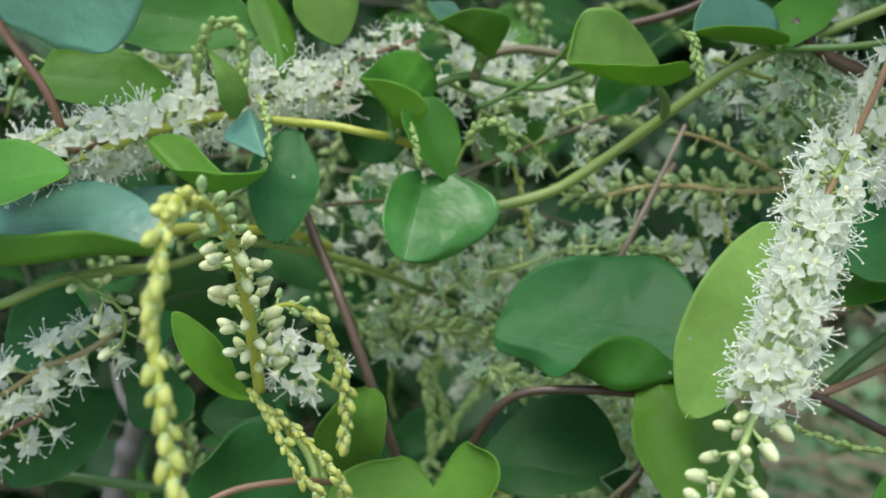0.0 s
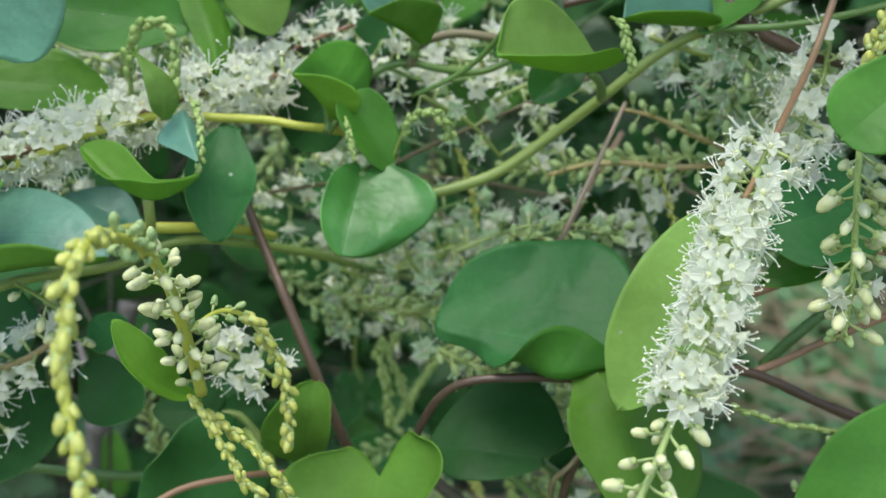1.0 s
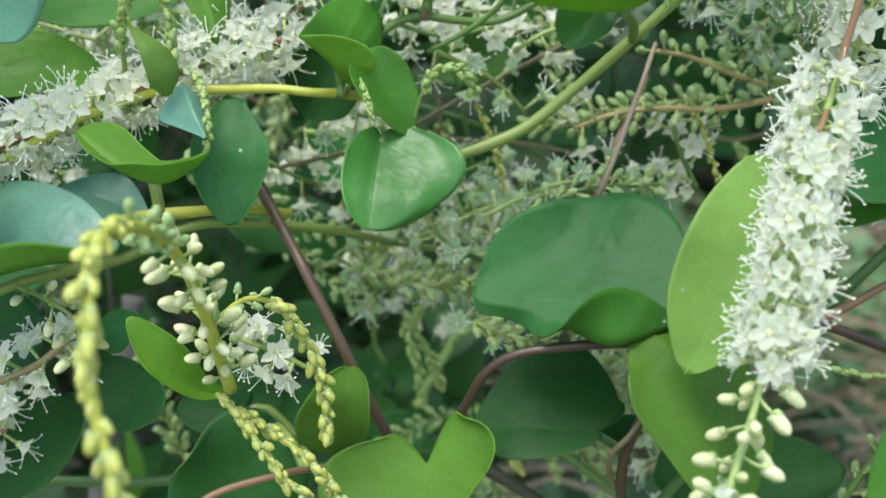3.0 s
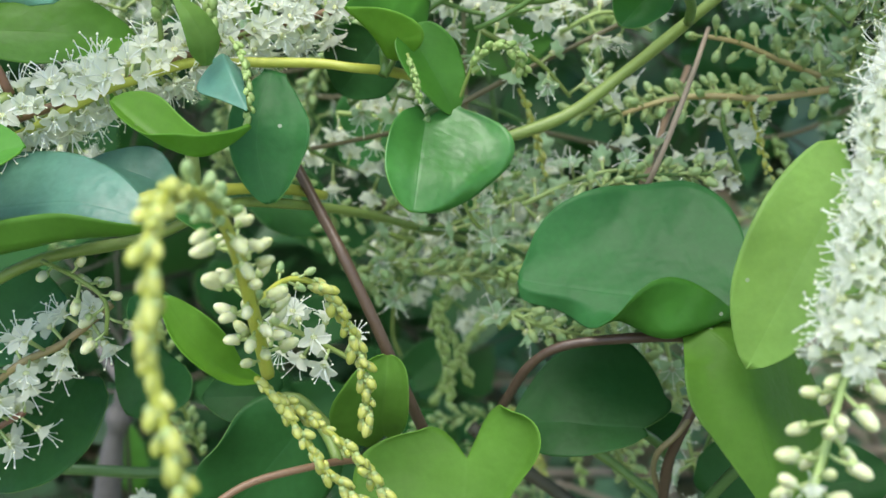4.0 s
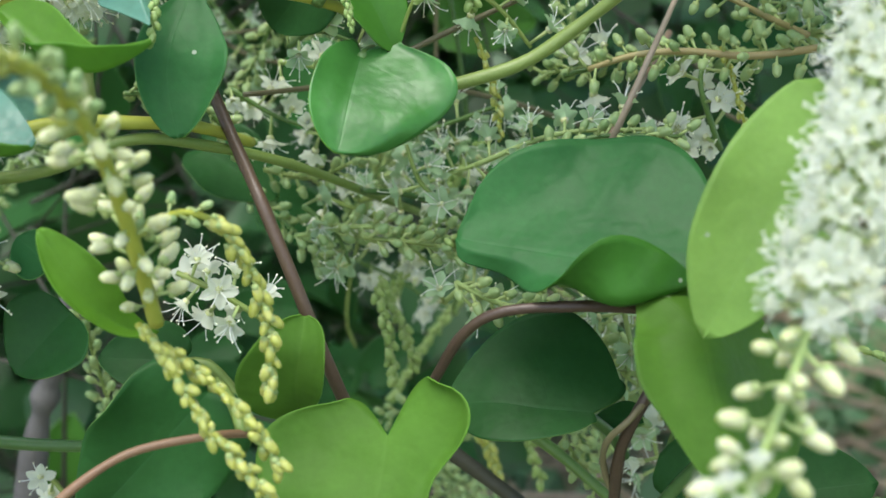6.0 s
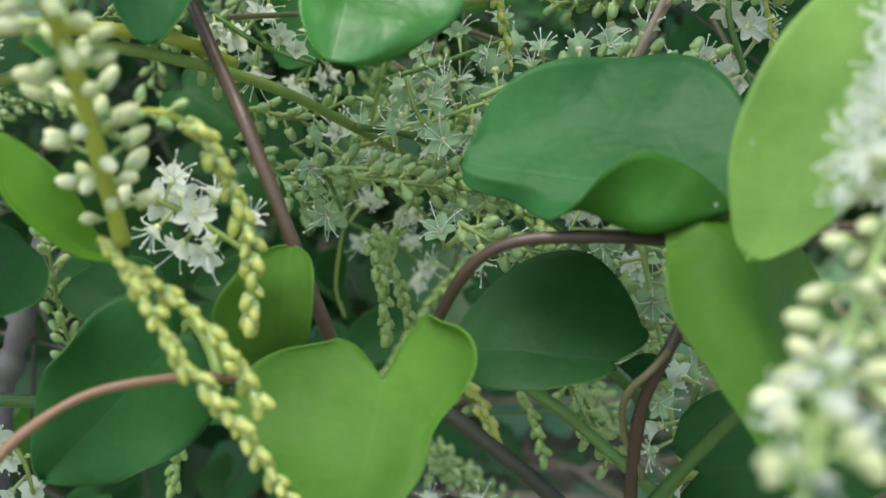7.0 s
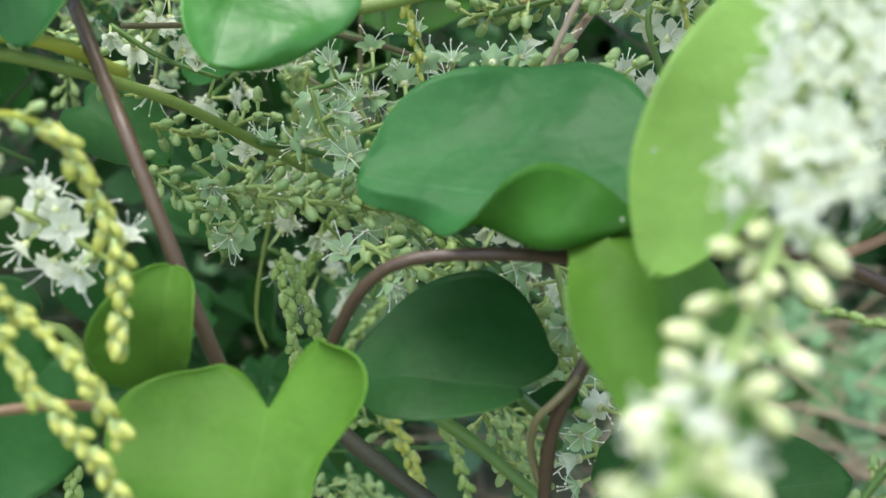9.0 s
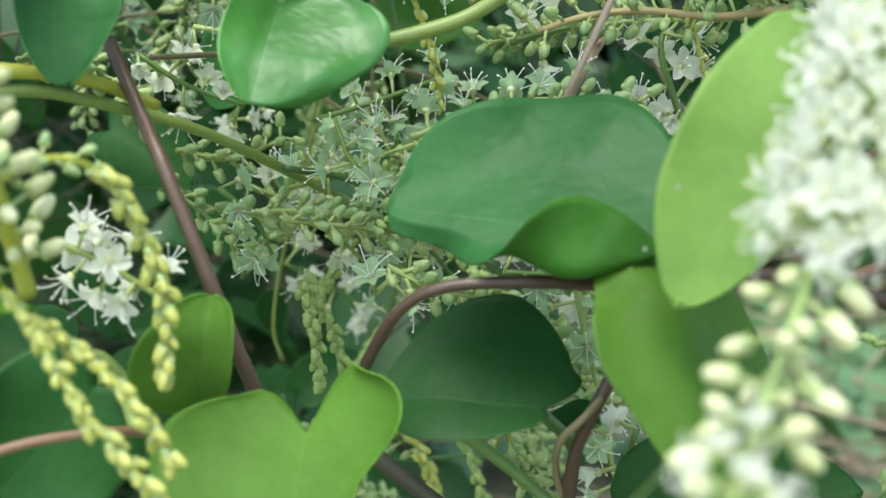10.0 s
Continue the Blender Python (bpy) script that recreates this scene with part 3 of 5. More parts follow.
twig_mass("dry_stalks", "dry straw-coloured stalks lying on the soil", "dry stalks", 520, ((-0.3, 1.0), (0.2, 1.8), (0.01, 0.09)), (0.1, 0.4), (0.0012, 0.003), DRY, 8, 0.15)

# ---- the purple creeping stem with the large leaves ----
creeper = thing("vine_shoot", (0.0104, 0.0040, 0.2737), "purple creeping stem with broad glossy heart-shaped green leaves", "vine", "vine shoots")
stem(creeper, [(0.0083, 0.0100, 0.2695), (0.0104, 0.0060, 0.2762), (0.0141, 0.0020, 0.2844), (0.0200, 0.0000, 0.2890), (0.0321, 0.0000, 0.2907), (0.0441, 0.0020, 0.2906), (0.0527, 0.0040, 0.2904), (0.0676, 0.0080, 0.2923), (0.0814, 0.0100, 0.2917), (0.0986, 0.0120, 0.2849), (0.1156, 0.0120, 0.2797)], 0.0009, 0.0012, STEM_PURPLE)
blade(creeper, [(0.0497, -0.004, 0.2971), (0.0388, 0.0, 0.2986), (0.0262, 0.005, 0.2981), (0.0119, 0.01, 0.2989)], (0.05, -0.66, 0.75), (0.0217, 0.0267, 0.0253, 0.0212, 0.0129), (0.0098, 0.0215, 0.0112, 0.0055, 0.0050), LEAF_BLUE, LEAF_DEEP, fold_a=(3, 2, 2, 6, 16), fold_b=(-3, -3, -3, 0, 0), curl_a=(8, 10, 10, 14, 10), curl_b=(146, 150, 56, -55, -40), start=0.30, soft=0.22, tip=26.0, foot=8.0, lobe_a=0.0021, wave=0.1, label='broad dark green leaf with one edge rolled up', stalk=[(0.0496, 0.003, 0.2897), (0.0495, -0.002, 0.2936)])
leaf(creeper, (0.0644, -0.0160, 0.3262), (0.0481, -0.0220, 0.2929), 0.021, (-0.35, -0.9, 0.15), LEAF_LIGHT, LEAF_PALE, bend=25, cup=14, crease=4, lobe=0.1, wave=0.04, widest=0.45, label="pale yellow-green leaf hanging tip down", target=(0.0533, 0.0040, 0.2904))
blade(creeper, [(0.0447, -0.006, 0.2949), (0.0495, -0.012, 0.2913), (0.0516, -0.018, 0.2836), (0.0535, -0.024, 0.275), (0.0557, -0.029, 0.2651)], (0.2, -0.82, 0.42), (0.0085, 0.0118, 0.0120, 0.0084, 0.0050, 0.0022), (0.0120, 0.0215, 0.0240, 0.0220, 0.0175, 0.0085), LEAF_HEART, LEAF_PALE, fold_a=(-10, -12, -12, -10), fold_b=(-24, -32, -32, -26), curl_a=(15, 25, 0, 20), curl_b=(0, 10, 10), start=0.4, soft=0.5, tip=4.0, foot=5.0, lobe_a=0.0036, lobe_b=0.0018, wave=0.07, label='mid-green drooping leaf folded along its midrib', stalk=[(0.051, 0.004, 0.2913), (0.0469, -0.003, 0.2939)])
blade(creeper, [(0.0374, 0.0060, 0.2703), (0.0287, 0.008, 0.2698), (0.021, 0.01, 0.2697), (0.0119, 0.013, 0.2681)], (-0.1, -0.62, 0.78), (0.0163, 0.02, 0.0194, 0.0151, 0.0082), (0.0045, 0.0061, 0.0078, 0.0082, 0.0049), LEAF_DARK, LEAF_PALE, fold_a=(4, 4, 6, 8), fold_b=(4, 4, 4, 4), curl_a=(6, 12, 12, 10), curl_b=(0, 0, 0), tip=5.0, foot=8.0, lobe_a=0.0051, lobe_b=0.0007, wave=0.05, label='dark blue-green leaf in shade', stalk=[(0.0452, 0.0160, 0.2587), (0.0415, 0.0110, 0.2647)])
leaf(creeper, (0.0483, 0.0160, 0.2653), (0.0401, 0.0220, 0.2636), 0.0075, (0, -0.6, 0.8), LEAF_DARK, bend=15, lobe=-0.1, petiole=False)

# ---- the diagonal green stem ----
climber = thing("vine_shoot", (0.0086, 0.0300, 0.3222), "thick smooth green twining stem with folded leaves", "vine", "vine shoots")
stem(climber, [(0.0054, 0.0300, 0.3219), (0.0130, 0.0320, 0.3238), (0.0237, 0.0340, 0.3281), (0.0350, 0.0340, 0.3371), (0.0460, 0.0300, 0.3476), (0.0558, 0.0280, 0.3568), (0.0639, 0.0260, 0.3625), (0.0791, 0.0250, 0.3698), (0.0923, 0.0240, 0.3770), (0.1031, 0.0240, 0.3851)], 0.0013, 0.0010, STEM_GREEN)

blade(climber, [(-0.0063, 0.02, 0.3284), (-0.0071, 0.014, 0.3233), (-0.0077, 0.009, 0.3187), (-0.0084, 0.005, 0.3129)], (0.05, -0.82, 0.55), (0.0059, 0.0073, 0.0069, 0.0052), (0.0157, 0.018, 0.0138, 0.0096), LEAF_FRESH, LEAF_YOUNG, fold_a=(26, 24, 20, 20), fold_b=(6, 4, 0, -6), curl_a=(10, 10, 10), curl_b=(25, 10, -40, -75), start=0.55, soft=0.35, tip=7.0, foot=8.0, lobe_a=0.0021, lobe_b=0.0036, wave=0.18, label='rounded bright green leaf with one half folded up', stalk=[(0.0042, 0.031, 0.3211), (-0.001, 0.029, 0.3261), (-0.0048, 0.024, 0.3288)])
stem(climber, [(0.0090, 0.0300, 0.3213), (0.0042, 0.0300, 0.3232), (-0.0009, 0.0260, 0.3266)], 0.0010, 0.0009, STEM_GREEN)
blade(climber, [(0.042, 0.016, 0.3541), (0.035, 0.012, 0.3539), (0.0278, 0.009, 0.3549), (0.0211, 0.006, 0.3565)], (0, -0.2, 0.97), (0.0101, 0.0143, 0.0157, 0.0132), (0.0106, 0.0074, 0.0049, 0.0009), LEAF_LIGHT, LEAF_YOUNG, fold_a=(58, 64, 66, 60), fold_b=(70, 62, 52, 40), curl_a=(10, 14, 18), curl_b=(-12, -14, -10), start=0.3, soft=0.6, tip=26.0, foot=8.0, lobe_b=0.0058, lobe_a=0.0011, wave=0.12, label='folded bright green leaf like a cup', stalk=[(0.0452, 0.028, 0.3472), (0.0441, 0.022, 0.3508)])
blade(climber, [(0.0401, 0.022, 0.355), (0.0352, 0.019, 0.3522), (0.0295, 0.014, 0.347)], (0.1, -0.78, 0.6), (0.0052, 0.0072, 0.0058, 0.0032), (0.0035, 0.0053, 0.0046, 0.0032), LEAF_FRESH, LEAF_PALE, tip=9.0, foot=4.0, wave=0.06)
leaf(climber, (0.0654, 0.0200, 0.3650), (0.0464, 0.0130, 0.3653), 0.016, (0.05, -0.25, 0.97), LEAF_SHEEN, LEAF_YOUNG, bend=-8, cup=10, crease=42, wa=1.6, wb=0.75, widest=0.5, point=2.0)
leaf(climber, (0.0646, 0.0220, 0.3652), (0.0795, 0.0300, 0.3773), 0.012, (-0.3, -0.8, 0.5), LEAF, LEAF_PALE, bend=10, widest=0.5)
blade(climber, [(0.0037, 0.028, 0.3571), (0.0014, 0.025, 0.3591), (-0.0025, 0.022, 0.3613), (-0.0062, 0.018, 0.363)], (0.1, -0.5, 0.85), (0.0175, 0.0199, 0.0175, 0.0117, 0.0035), (0.007, 0.01, 0.0086, 0.0054, 0.0016), LEAF_SHEEN, LEAF_MID, fold_a=(4, 4, 2, 0), fold_b=(100, 102, 106, 104), curl_a=(-6, -10, -8, 0), curl_b=(-10, -12, -8), tip=6.0, foot=10.0, start=0.4, lobe_a=0.0082, lobe_b=0.003, wave=0.06, label='waxy pale leaf folded over to a bright green underside', stalk=[(0.003, 0.03, 0.3531), (0.0033, 0.03, 0.3553)])
stem(climber, [(0.0360, 0.0500, 0.2959), (0.0388, 0.0300, 0.3124), (0.0418, 0.0260, 0.3228), (0.0481, 0.0340, 0.3365), (0.0525, 0.0420, 0.3452)], 0.0007, 0.0005, TWIG_PALE)

# ---- upper left shoot ----
twiner = thing("vine_shoot", (-0.0134, 0.0200, 0.3371), "yellow-green twining stem with small folded leaves", "vine", "vine shoots")
stem(twiner, [(-0.0007, 0.0480, 0.3277), (-0.0077, 0.0380, 0.3335), (-0.0138, 0.0270, 0.3364), (-0.0209, 0.0210, 0.3376), (-0.0273, 0.0220, 0.3382), (-0.0382, 0.0200, 0.3383), (-0.0497, 0.0160, 0.3386), (-0.0607, 0.0120, 0.3353), (-0.0661, 0.0100, 0.3333), (-0.0829, 0.0080, 0.3244), (-0.1010, 0.0060, 0.3168)], 0.0010, 0.0009, STEM_YELLOW)
stem(twiner, [(-0.0148, 0.0240, 0.3360), (-0.0102, 0.0300, 0.3439), (-0.0052, 0.0320, 0.3495), (0.0015, 0.0330, 0.3519), (0.0084, 0.0340, 0.3509), (0.0181, 0.0360, 0.3506), (0.0281, 0.0380, 0.3553)], 0.0010, 0.0008, STEM_MID)
stem(twiner, [(0.0024, 0.0320, 0.3512), (0.0033, 0.0340, 0.3551), (0.0060, 0.0350, 0.3571), (0.0119, 0.0350, 0.3589), (0.0177, 0.0350, 0.3588), (0.0239, 0.0360, 0.3584), (0.0317, 0.0420, 0.3612)], 0.0011, 0.0009, STEM_BROWN)
stem(twiner, [(0.0247, 0.0140, 0.3658), (0.0237, 0.0160, 0.3636), (0.0204, 0.0220, 0.3579), (0.0155, 0.0260, 0.3523), (0.0091, 0.0280, 0.3479), (0.0031, 0.0300, 0.3447)], 0.0007, 0.0005, STEM_MID)
blade(twiner, [(-0.0144, 0.024, 0.3403), (-0.0158, 0.022, 0.3432), (-0.0186, 0.019, 0.3464), (-0.0218, 0.016, 0.3493)], (0.1, -0.86, 0.5), (0.0139, 0.0162, 0.0146, 0.0097, 0.003), (0.0072, 0.0104, 0.0079, 0.0046, 0.0014), LEAF, LEAF_YOUNG, fold_a=(6, 4, 0, 0), fold_b=(128, 132, 136, 130), curl_a=(-8, -12, -10, 0), curl_b=(-14, -16, -10), tip=6.0, foot=9.0, start=0.4, lobe_a=0.003, lobe_b=0.0016, wave=0.05, label='mid-green leaf folded over along its midrib', stalk=[(-0.0148, 0.024, 0.336), (-0.0146, 0.025, 0.3382)])

leaf(twiner, (-0.0165, 0.0340, 0.3411), (-0.0242, 0.0360, 0.3306), 0.018, (0.0, -0.9, 0.3), LEAF_DARK, bend=10)
leaf(twiner, (-0.0093, 0.0220, 0.3435), (-0.0007, 0.0220, 0.3287), 0.013, (0.35, -0.85, 0.4), LEAF, LEAF_PALE, bend=20, cup=15, crease=14)
blade(twiner, [(-0.0371, -0.003, 0.3293), (-0.0409, -0.006, 0.3264), (-0.0456, -0.007, 0.3248), (-0.0521, -0.004, 0.3263), (-0.0578, -0.001, 0.3297), (-0.0624, 0.002, 0.3329)], (0, -0.25, 0.97), (0.0006, 0.003, 0.0044, 0.006, 0.0066, 0.005), (0.0006, 0.004, 0.0052, 0.004, 0.0026, 0.0016), LEAF_YOUNG, LEAF_MID, fold_a=(60, 62, 58, 52, 45, 40), fold_b=(72, 76, 66, 38, 20, 10), curl_a=(0, 10, 10, 0), curl_b=(-10, -15, -10, 0), tip=9.0, foot=6.0, wave=0.05, label='small bright green leaf folded like a boat')
stem(twiner, [(-0.0483, 0.0000, 0.3272), (-0.0476, -0.0020, 0.3239), (-0.0472, -0.0020, 0.3210), (-0.0488, 0.0040, 0.3155), (-0.0548, 0.0100, 0.3117)], 0.0012, 0.0010, STEM_GREEN)

blade(twiner, [(-0.0437, 0.01, 0.3408), (-0.0409, 0.004, 0.3366), (-0.0378, -0.001, 0.3318)], (-0.1, -0.8, 0.55), (0.0059, 0.0082, 0.0046, 0.001), (0.0027, 0.0031, 0.0018, 0.0006), LEAF_SHEEN, LEAF_BLUE, fold_a=(-8, -12, -10), fold_b=(-40, -46, -40), curl_a=(10, 10, 0), curl_b=(0, 0), tip=3.0, foot=3.0, lobe_a=0.0006, wave=0.08, label='small teal leaf folded down at its midrib')
blade(twiner, [(-0.036, 0.02, 0.337), (-0.0378, 0.014, 0.329), (-0.0378, 0.011, 0.3217), (-0.0353, 0.008, 0.3133)], (-0.1, -0.8, 0.55), (0.0045, 0.0057, 0.0055, 0.0047), (0.0070, 0.0104, 0.0104, 0.0082), LEAF_BLUE, LEAF_PALE, fold_a=(18, 22, 20), fold_b=(-6, -8, 0), curl_a=(10, 10, 20), curl_b=(10, 20, 40), tip=4.5, foot=4.0, wave=0.13, label='smooth blue-green wavy leaf')
blade(twiner, [(-0.046, 0.006, 0.3389), (-0.0461, 0.004, 0.3432), (-0.0481, 0.003, 0.348), (-0.0523, 0.004, 0.3533)], (0.1, -0.68, 0.72), (0.0029, 0.0042, 0.0038, 0.0024, 0.0006), (0.0029, 0.0038, 0.0029, 0.0016, 0.0004), LEAF_LIGHT, LEAF_YOUNG, fold_a=(-4, 0, 0), fold_b=(24, 22, 16), curl_a=(-10, -14, 0), curl_b=(10, 10, 0), tip=3.0, foot=5.0, wave=0.03, label='slender pointed yellow-green young leaf')

# ---- far left shoot ----
trailer = thing("vine_shoot", (-0.0998, 0.0050, 0.2941), "stout vine stem with large waxy leaves", "vine", "vine shoots")
stem(trailer, [(-0.1065, 0.0040, 0.2899), (-0.0930, 0.0060, 0.2946), (-0.0783, 0.0080, 0.3018), (-0.0584, 0.0100, 0.3060), (-0.0450, 0.0140, 0.3116), (-0.0339, 0.0220, 0.3103), (-0.0196, 0.0360, 0.3055), (-0.0037, 0.0640, 0.2949), (0.0127, 0.1100, 0.2806)], 0.0012, 0.0008, STEM_GREEN)
stem(trailer, [(-0.1034, 0.0080, 0.3620), (-0.0928, 0.0060, 0.3498), (-0.0853, 0.0060, 0.3407), (-0.0821, 0.0080, 0.3328)], 0.0010, 0.0009, STEM_RED)
blade(trailer, [(-0.1019, 0.006, 0.3082), (-0.0854, 0.0, 0.3129), (-0.0674, -0.006, 0.316), (-0.053, -0.01, 0.3135)], (0.02, -0.68, 0.73), (0.0124, 0.0181, 0.0175, 0.0146, 0.0100), (0.0113, 0.0138, 0.0126, 0.0097, 0.0045), LEAF_SHEEN, LEAF_MID, fold_a=(2, 2, 4, 4), fold_b=(4, 4, 4, 4), curl_a=(60, 120, 118, 112, 95), curl_b=(-4, -6, -6), start=0.5, soft=0.18, tip=6.0, foot=5.0, wave=0.05, label='large waxy blue-green leaf with its lower edge rolled up')
stem(trailer, [(-0.0635, 0.004, 0.3123), (-0.0546, 0.01, 0.3144), (-0.0444, 0.014, 0.3146), (-0.0354, 0.02, 0.3139), (-0.0272, 0.034, 0.3096)], 0.0014, 0.0010, STEM_YELLOW)
blade(trailer, [(-0.0527, 0.012, 0.3144), (-0.0605, 0.012, 0.3176), (-0.0699, 0.014, 0.3202)], (0, -0.6, 0.8), (0.0036, 0.0068, 0.0064, 0.0036), (0.0030, 0.0056, 0.0054, 0.0030), LEAF_SHEEN, LEAF_PALE, tip=4.0, foot=4.0, wave=0.05)
leaf(trailer, (-0.0935, -0.0090, 0.3204), (-0.0742, -0.0090, 0.3262), 0.020, (0.0, -0.6, 0.8), LEAF, LEAF_YOUNG, bend=15, cup=15, crease=10)
leaf(trailer, (-0.0914, 0.0170, 0.3433), (-0.0627, 0.0250, 0.3413), 0.0175, (0.0, -0.8, 0.62), LEAF_MID, LEAF_PALE, bend=16, cup=14, crease=6, lobe=-0.05, widest=0.45)
leaf(trailer, (-0.0822, 0.0020, 0.3493), (-0.0766, -0.0020, 0.3832), 0.036, (0.0, -0.72, 0.7), LEAF_SHEEN, LEAF_PALE, bend=10, cup=5, crease=3, lobe=-0.04, edge=0.0, wave=0.0, widest=0.45, petiole=False, label="large pale blue-green leaf")
leaf(trailer, (-0.0769, 0.0340, 0.3588), (-0.0463, 0.0300, 0.3566), 0.024, (0.0, -0.85, 0.5), LEAF_DEEP, LEAF_PALE, bend=10)
blade(trailer, [(-0.0392, 0.022, 0.3473), (-0.0408, 0.026, 0.353), (-0.044, 0.03, 0.3593), (-0.0489, 0.034, 0.3677)], (0.05, -0.75, 0.6), (0.0012, 0.0053, 0.0063, 0.0056, 0.0036), (0.0022, 0.0036, 0.0043, 0.0048, 0.0036), LEAF_MID, LEAF_YOUNG, fold_a=(-30, -34, -32), fold_b=(-20, -24, -24), curl_a=(-6, -10, -6), curl_b=(8, 8, 6), tip=6.0, foot=4.0, wave=0.05, label='upright bright green leaf folded back along its midrib')
leaf(trailer, (-0.0351, 0.0340, 0.3691), (-0.0289, 0.0340, 0.3558), 0.016, (0.0, -0.75, 0.6), LEAF_LIGHT, LEAF_YOUNG, bend=15, crease=10)

# ---- lower left shoot ----
runner = thing("vine_shoot", (-0.0294, 0.0140, 0.3083), "reddish-brown stem climbing among leaves and bud strands", "vine", "vine shoots")
stem(runner, [(-0.0343, 0.03, 0.3198), (-0.0268, 0.02, 0.309), (-0.0224, 0.014, 0.3029), (-0.0159, 0.01, 0.2904), (-0.0111, 0.01, 0.2793), (-0.0052, 0.014, 0.2648), (0.004, 0.03, 0.2402)], 0.0011, 0.0012, STEM_PURPLE)
stem(runner, [(-0.0603, -0.0180, 0.2438), (-0.0512, -0.0180, 0.2541), (-0.0467, -0.0160, 0.2599), (-0.0381, -0.0120, 0.2655), (-0.0266, -0.0080, 0.2675), (-0.0205, 0.0000, 0.2652), (-0.0120, 0.0080, 0.2624)], 0.0008, 0.0007, STEM_RED)
blade(runner, [(0.0024, -0.004, 0.2679), (0.0021, -0.008, 0.2635), (0.001, -0.014, 0.2574), (-0.0007, -0.018, 0.25)], (-0.15, -0.68, 0.72), (0.0187, 0.0213, 0.0213, 0.0183, 0.009), (0.0185, 0.0158, 0.0090, 0.0088, 0.0076, 0.0040), LEAF_HEART, LEAF_YOUNG, fold_a=(10, 6, 4, 4), fold_b=(22, 8, -14, -20, -12), curl_a=(10, 8, 8, 0), curl_b=(35, 50, 40, 30, 30), start=0.58, soft=0.4, tip=3.0, foot=11.0, lobe_a=0.0056, lobe_b=0.0093, wave=0.05, label='bright green heart-shaped leaf with one lobe curled up')
blade(runner, [(-0.0134, 0.004, 0.2686), (-0.0137, 0.002, 0.2735), (-0.0131, 0.002, 0.2795), (-0.0129, 0.005, 0.2848)], (-0.05, -0.8, 0.6), (0.0038, 0.0053, 0.0052, 0.0046), (0.009, 0.0101, 0.0079, 0.0049), LEAF_HEART, LEAF_YOUNG, fold_a=(10, 15, 20), fold_b=(5, 12, 20), curl_a=(10, 20, 20), curl_b=(10, 10, 30), tip=6.0, foot=8.0, lobe_b=0.002, wave=0.12)
blade(runner, [(-0.0354, -0.006, 0.2833), (-0.0405, -0.011, 0.2867), (-0.0459, -0.014, 0.2933), (-0.0511, -0.014, 0.3016)], (0.25, -0.75, 0.6), (0.0013, 0.0046, 0.0055, 0.0033), (0.0013, 0.0031, 0.0037, 0.0026), LEAF_YOUNG, LEAF_YOUNG, fold_a=(24, 20, 18), fold_b=(22, 24, 20), curl_a=(15, 25, 10), curl_b=(20, 30, 20), tip=6.0, foot=4.0, wave=0.06, label='bright green leaf cupped under the buds')
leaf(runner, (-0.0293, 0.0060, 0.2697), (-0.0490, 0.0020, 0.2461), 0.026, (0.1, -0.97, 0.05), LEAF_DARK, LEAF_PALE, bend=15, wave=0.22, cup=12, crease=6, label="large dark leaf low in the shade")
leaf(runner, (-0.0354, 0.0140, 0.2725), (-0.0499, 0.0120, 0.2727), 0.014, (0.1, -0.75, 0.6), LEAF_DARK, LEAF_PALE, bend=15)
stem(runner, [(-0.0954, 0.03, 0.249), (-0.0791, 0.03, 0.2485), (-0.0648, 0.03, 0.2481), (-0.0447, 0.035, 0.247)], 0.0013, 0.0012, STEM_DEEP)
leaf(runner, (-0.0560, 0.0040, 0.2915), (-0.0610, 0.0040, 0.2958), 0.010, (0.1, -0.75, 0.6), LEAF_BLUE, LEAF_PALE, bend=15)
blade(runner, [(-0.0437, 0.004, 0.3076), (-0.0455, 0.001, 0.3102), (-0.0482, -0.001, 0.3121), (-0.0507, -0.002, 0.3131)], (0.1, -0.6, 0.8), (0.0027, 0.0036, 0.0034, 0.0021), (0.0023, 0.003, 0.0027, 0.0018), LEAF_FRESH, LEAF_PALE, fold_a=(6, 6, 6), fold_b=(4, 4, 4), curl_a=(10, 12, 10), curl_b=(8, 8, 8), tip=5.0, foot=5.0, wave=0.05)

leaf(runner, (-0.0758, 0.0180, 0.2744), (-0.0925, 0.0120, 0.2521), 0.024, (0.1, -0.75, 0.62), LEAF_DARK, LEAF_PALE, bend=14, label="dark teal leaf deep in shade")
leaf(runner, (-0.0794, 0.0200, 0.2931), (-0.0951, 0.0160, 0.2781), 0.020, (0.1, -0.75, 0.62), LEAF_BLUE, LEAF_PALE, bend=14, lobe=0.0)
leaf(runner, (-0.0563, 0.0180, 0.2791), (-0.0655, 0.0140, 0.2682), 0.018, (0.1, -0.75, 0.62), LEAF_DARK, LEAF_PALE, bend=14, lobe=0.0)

# ---- lower right shoots ----
rambler = thing("vine_shoot", (0.0449, 0.0200, 0.2417), "two twining brown stems with green side stems", "vine", "vine shoots")
stem(rambler, [(0.0474, 0.0040, 0.2836), (0.0466, 0.0040, 0.2767), (0.0435, 0.0040, 0.2686), (0.0428, 0.0080, 0.2605), (0.0444, 0.0160, 0.2450), (0.0474, 0.0240, 0.2254)], 0.0010, 0.0012, STEM_PURPLE)
stem(rambler, [(0.0487, 0.0060, 0.2768), (0.0429, 0.0020, 0.2707), (0.0398, 0.0040, 0.2658), (0.0409, 0.0100, 0.2579), (0.0459, 0.0140, 0.2479)], 0.0006, 0.0006, STEM_BROWN)
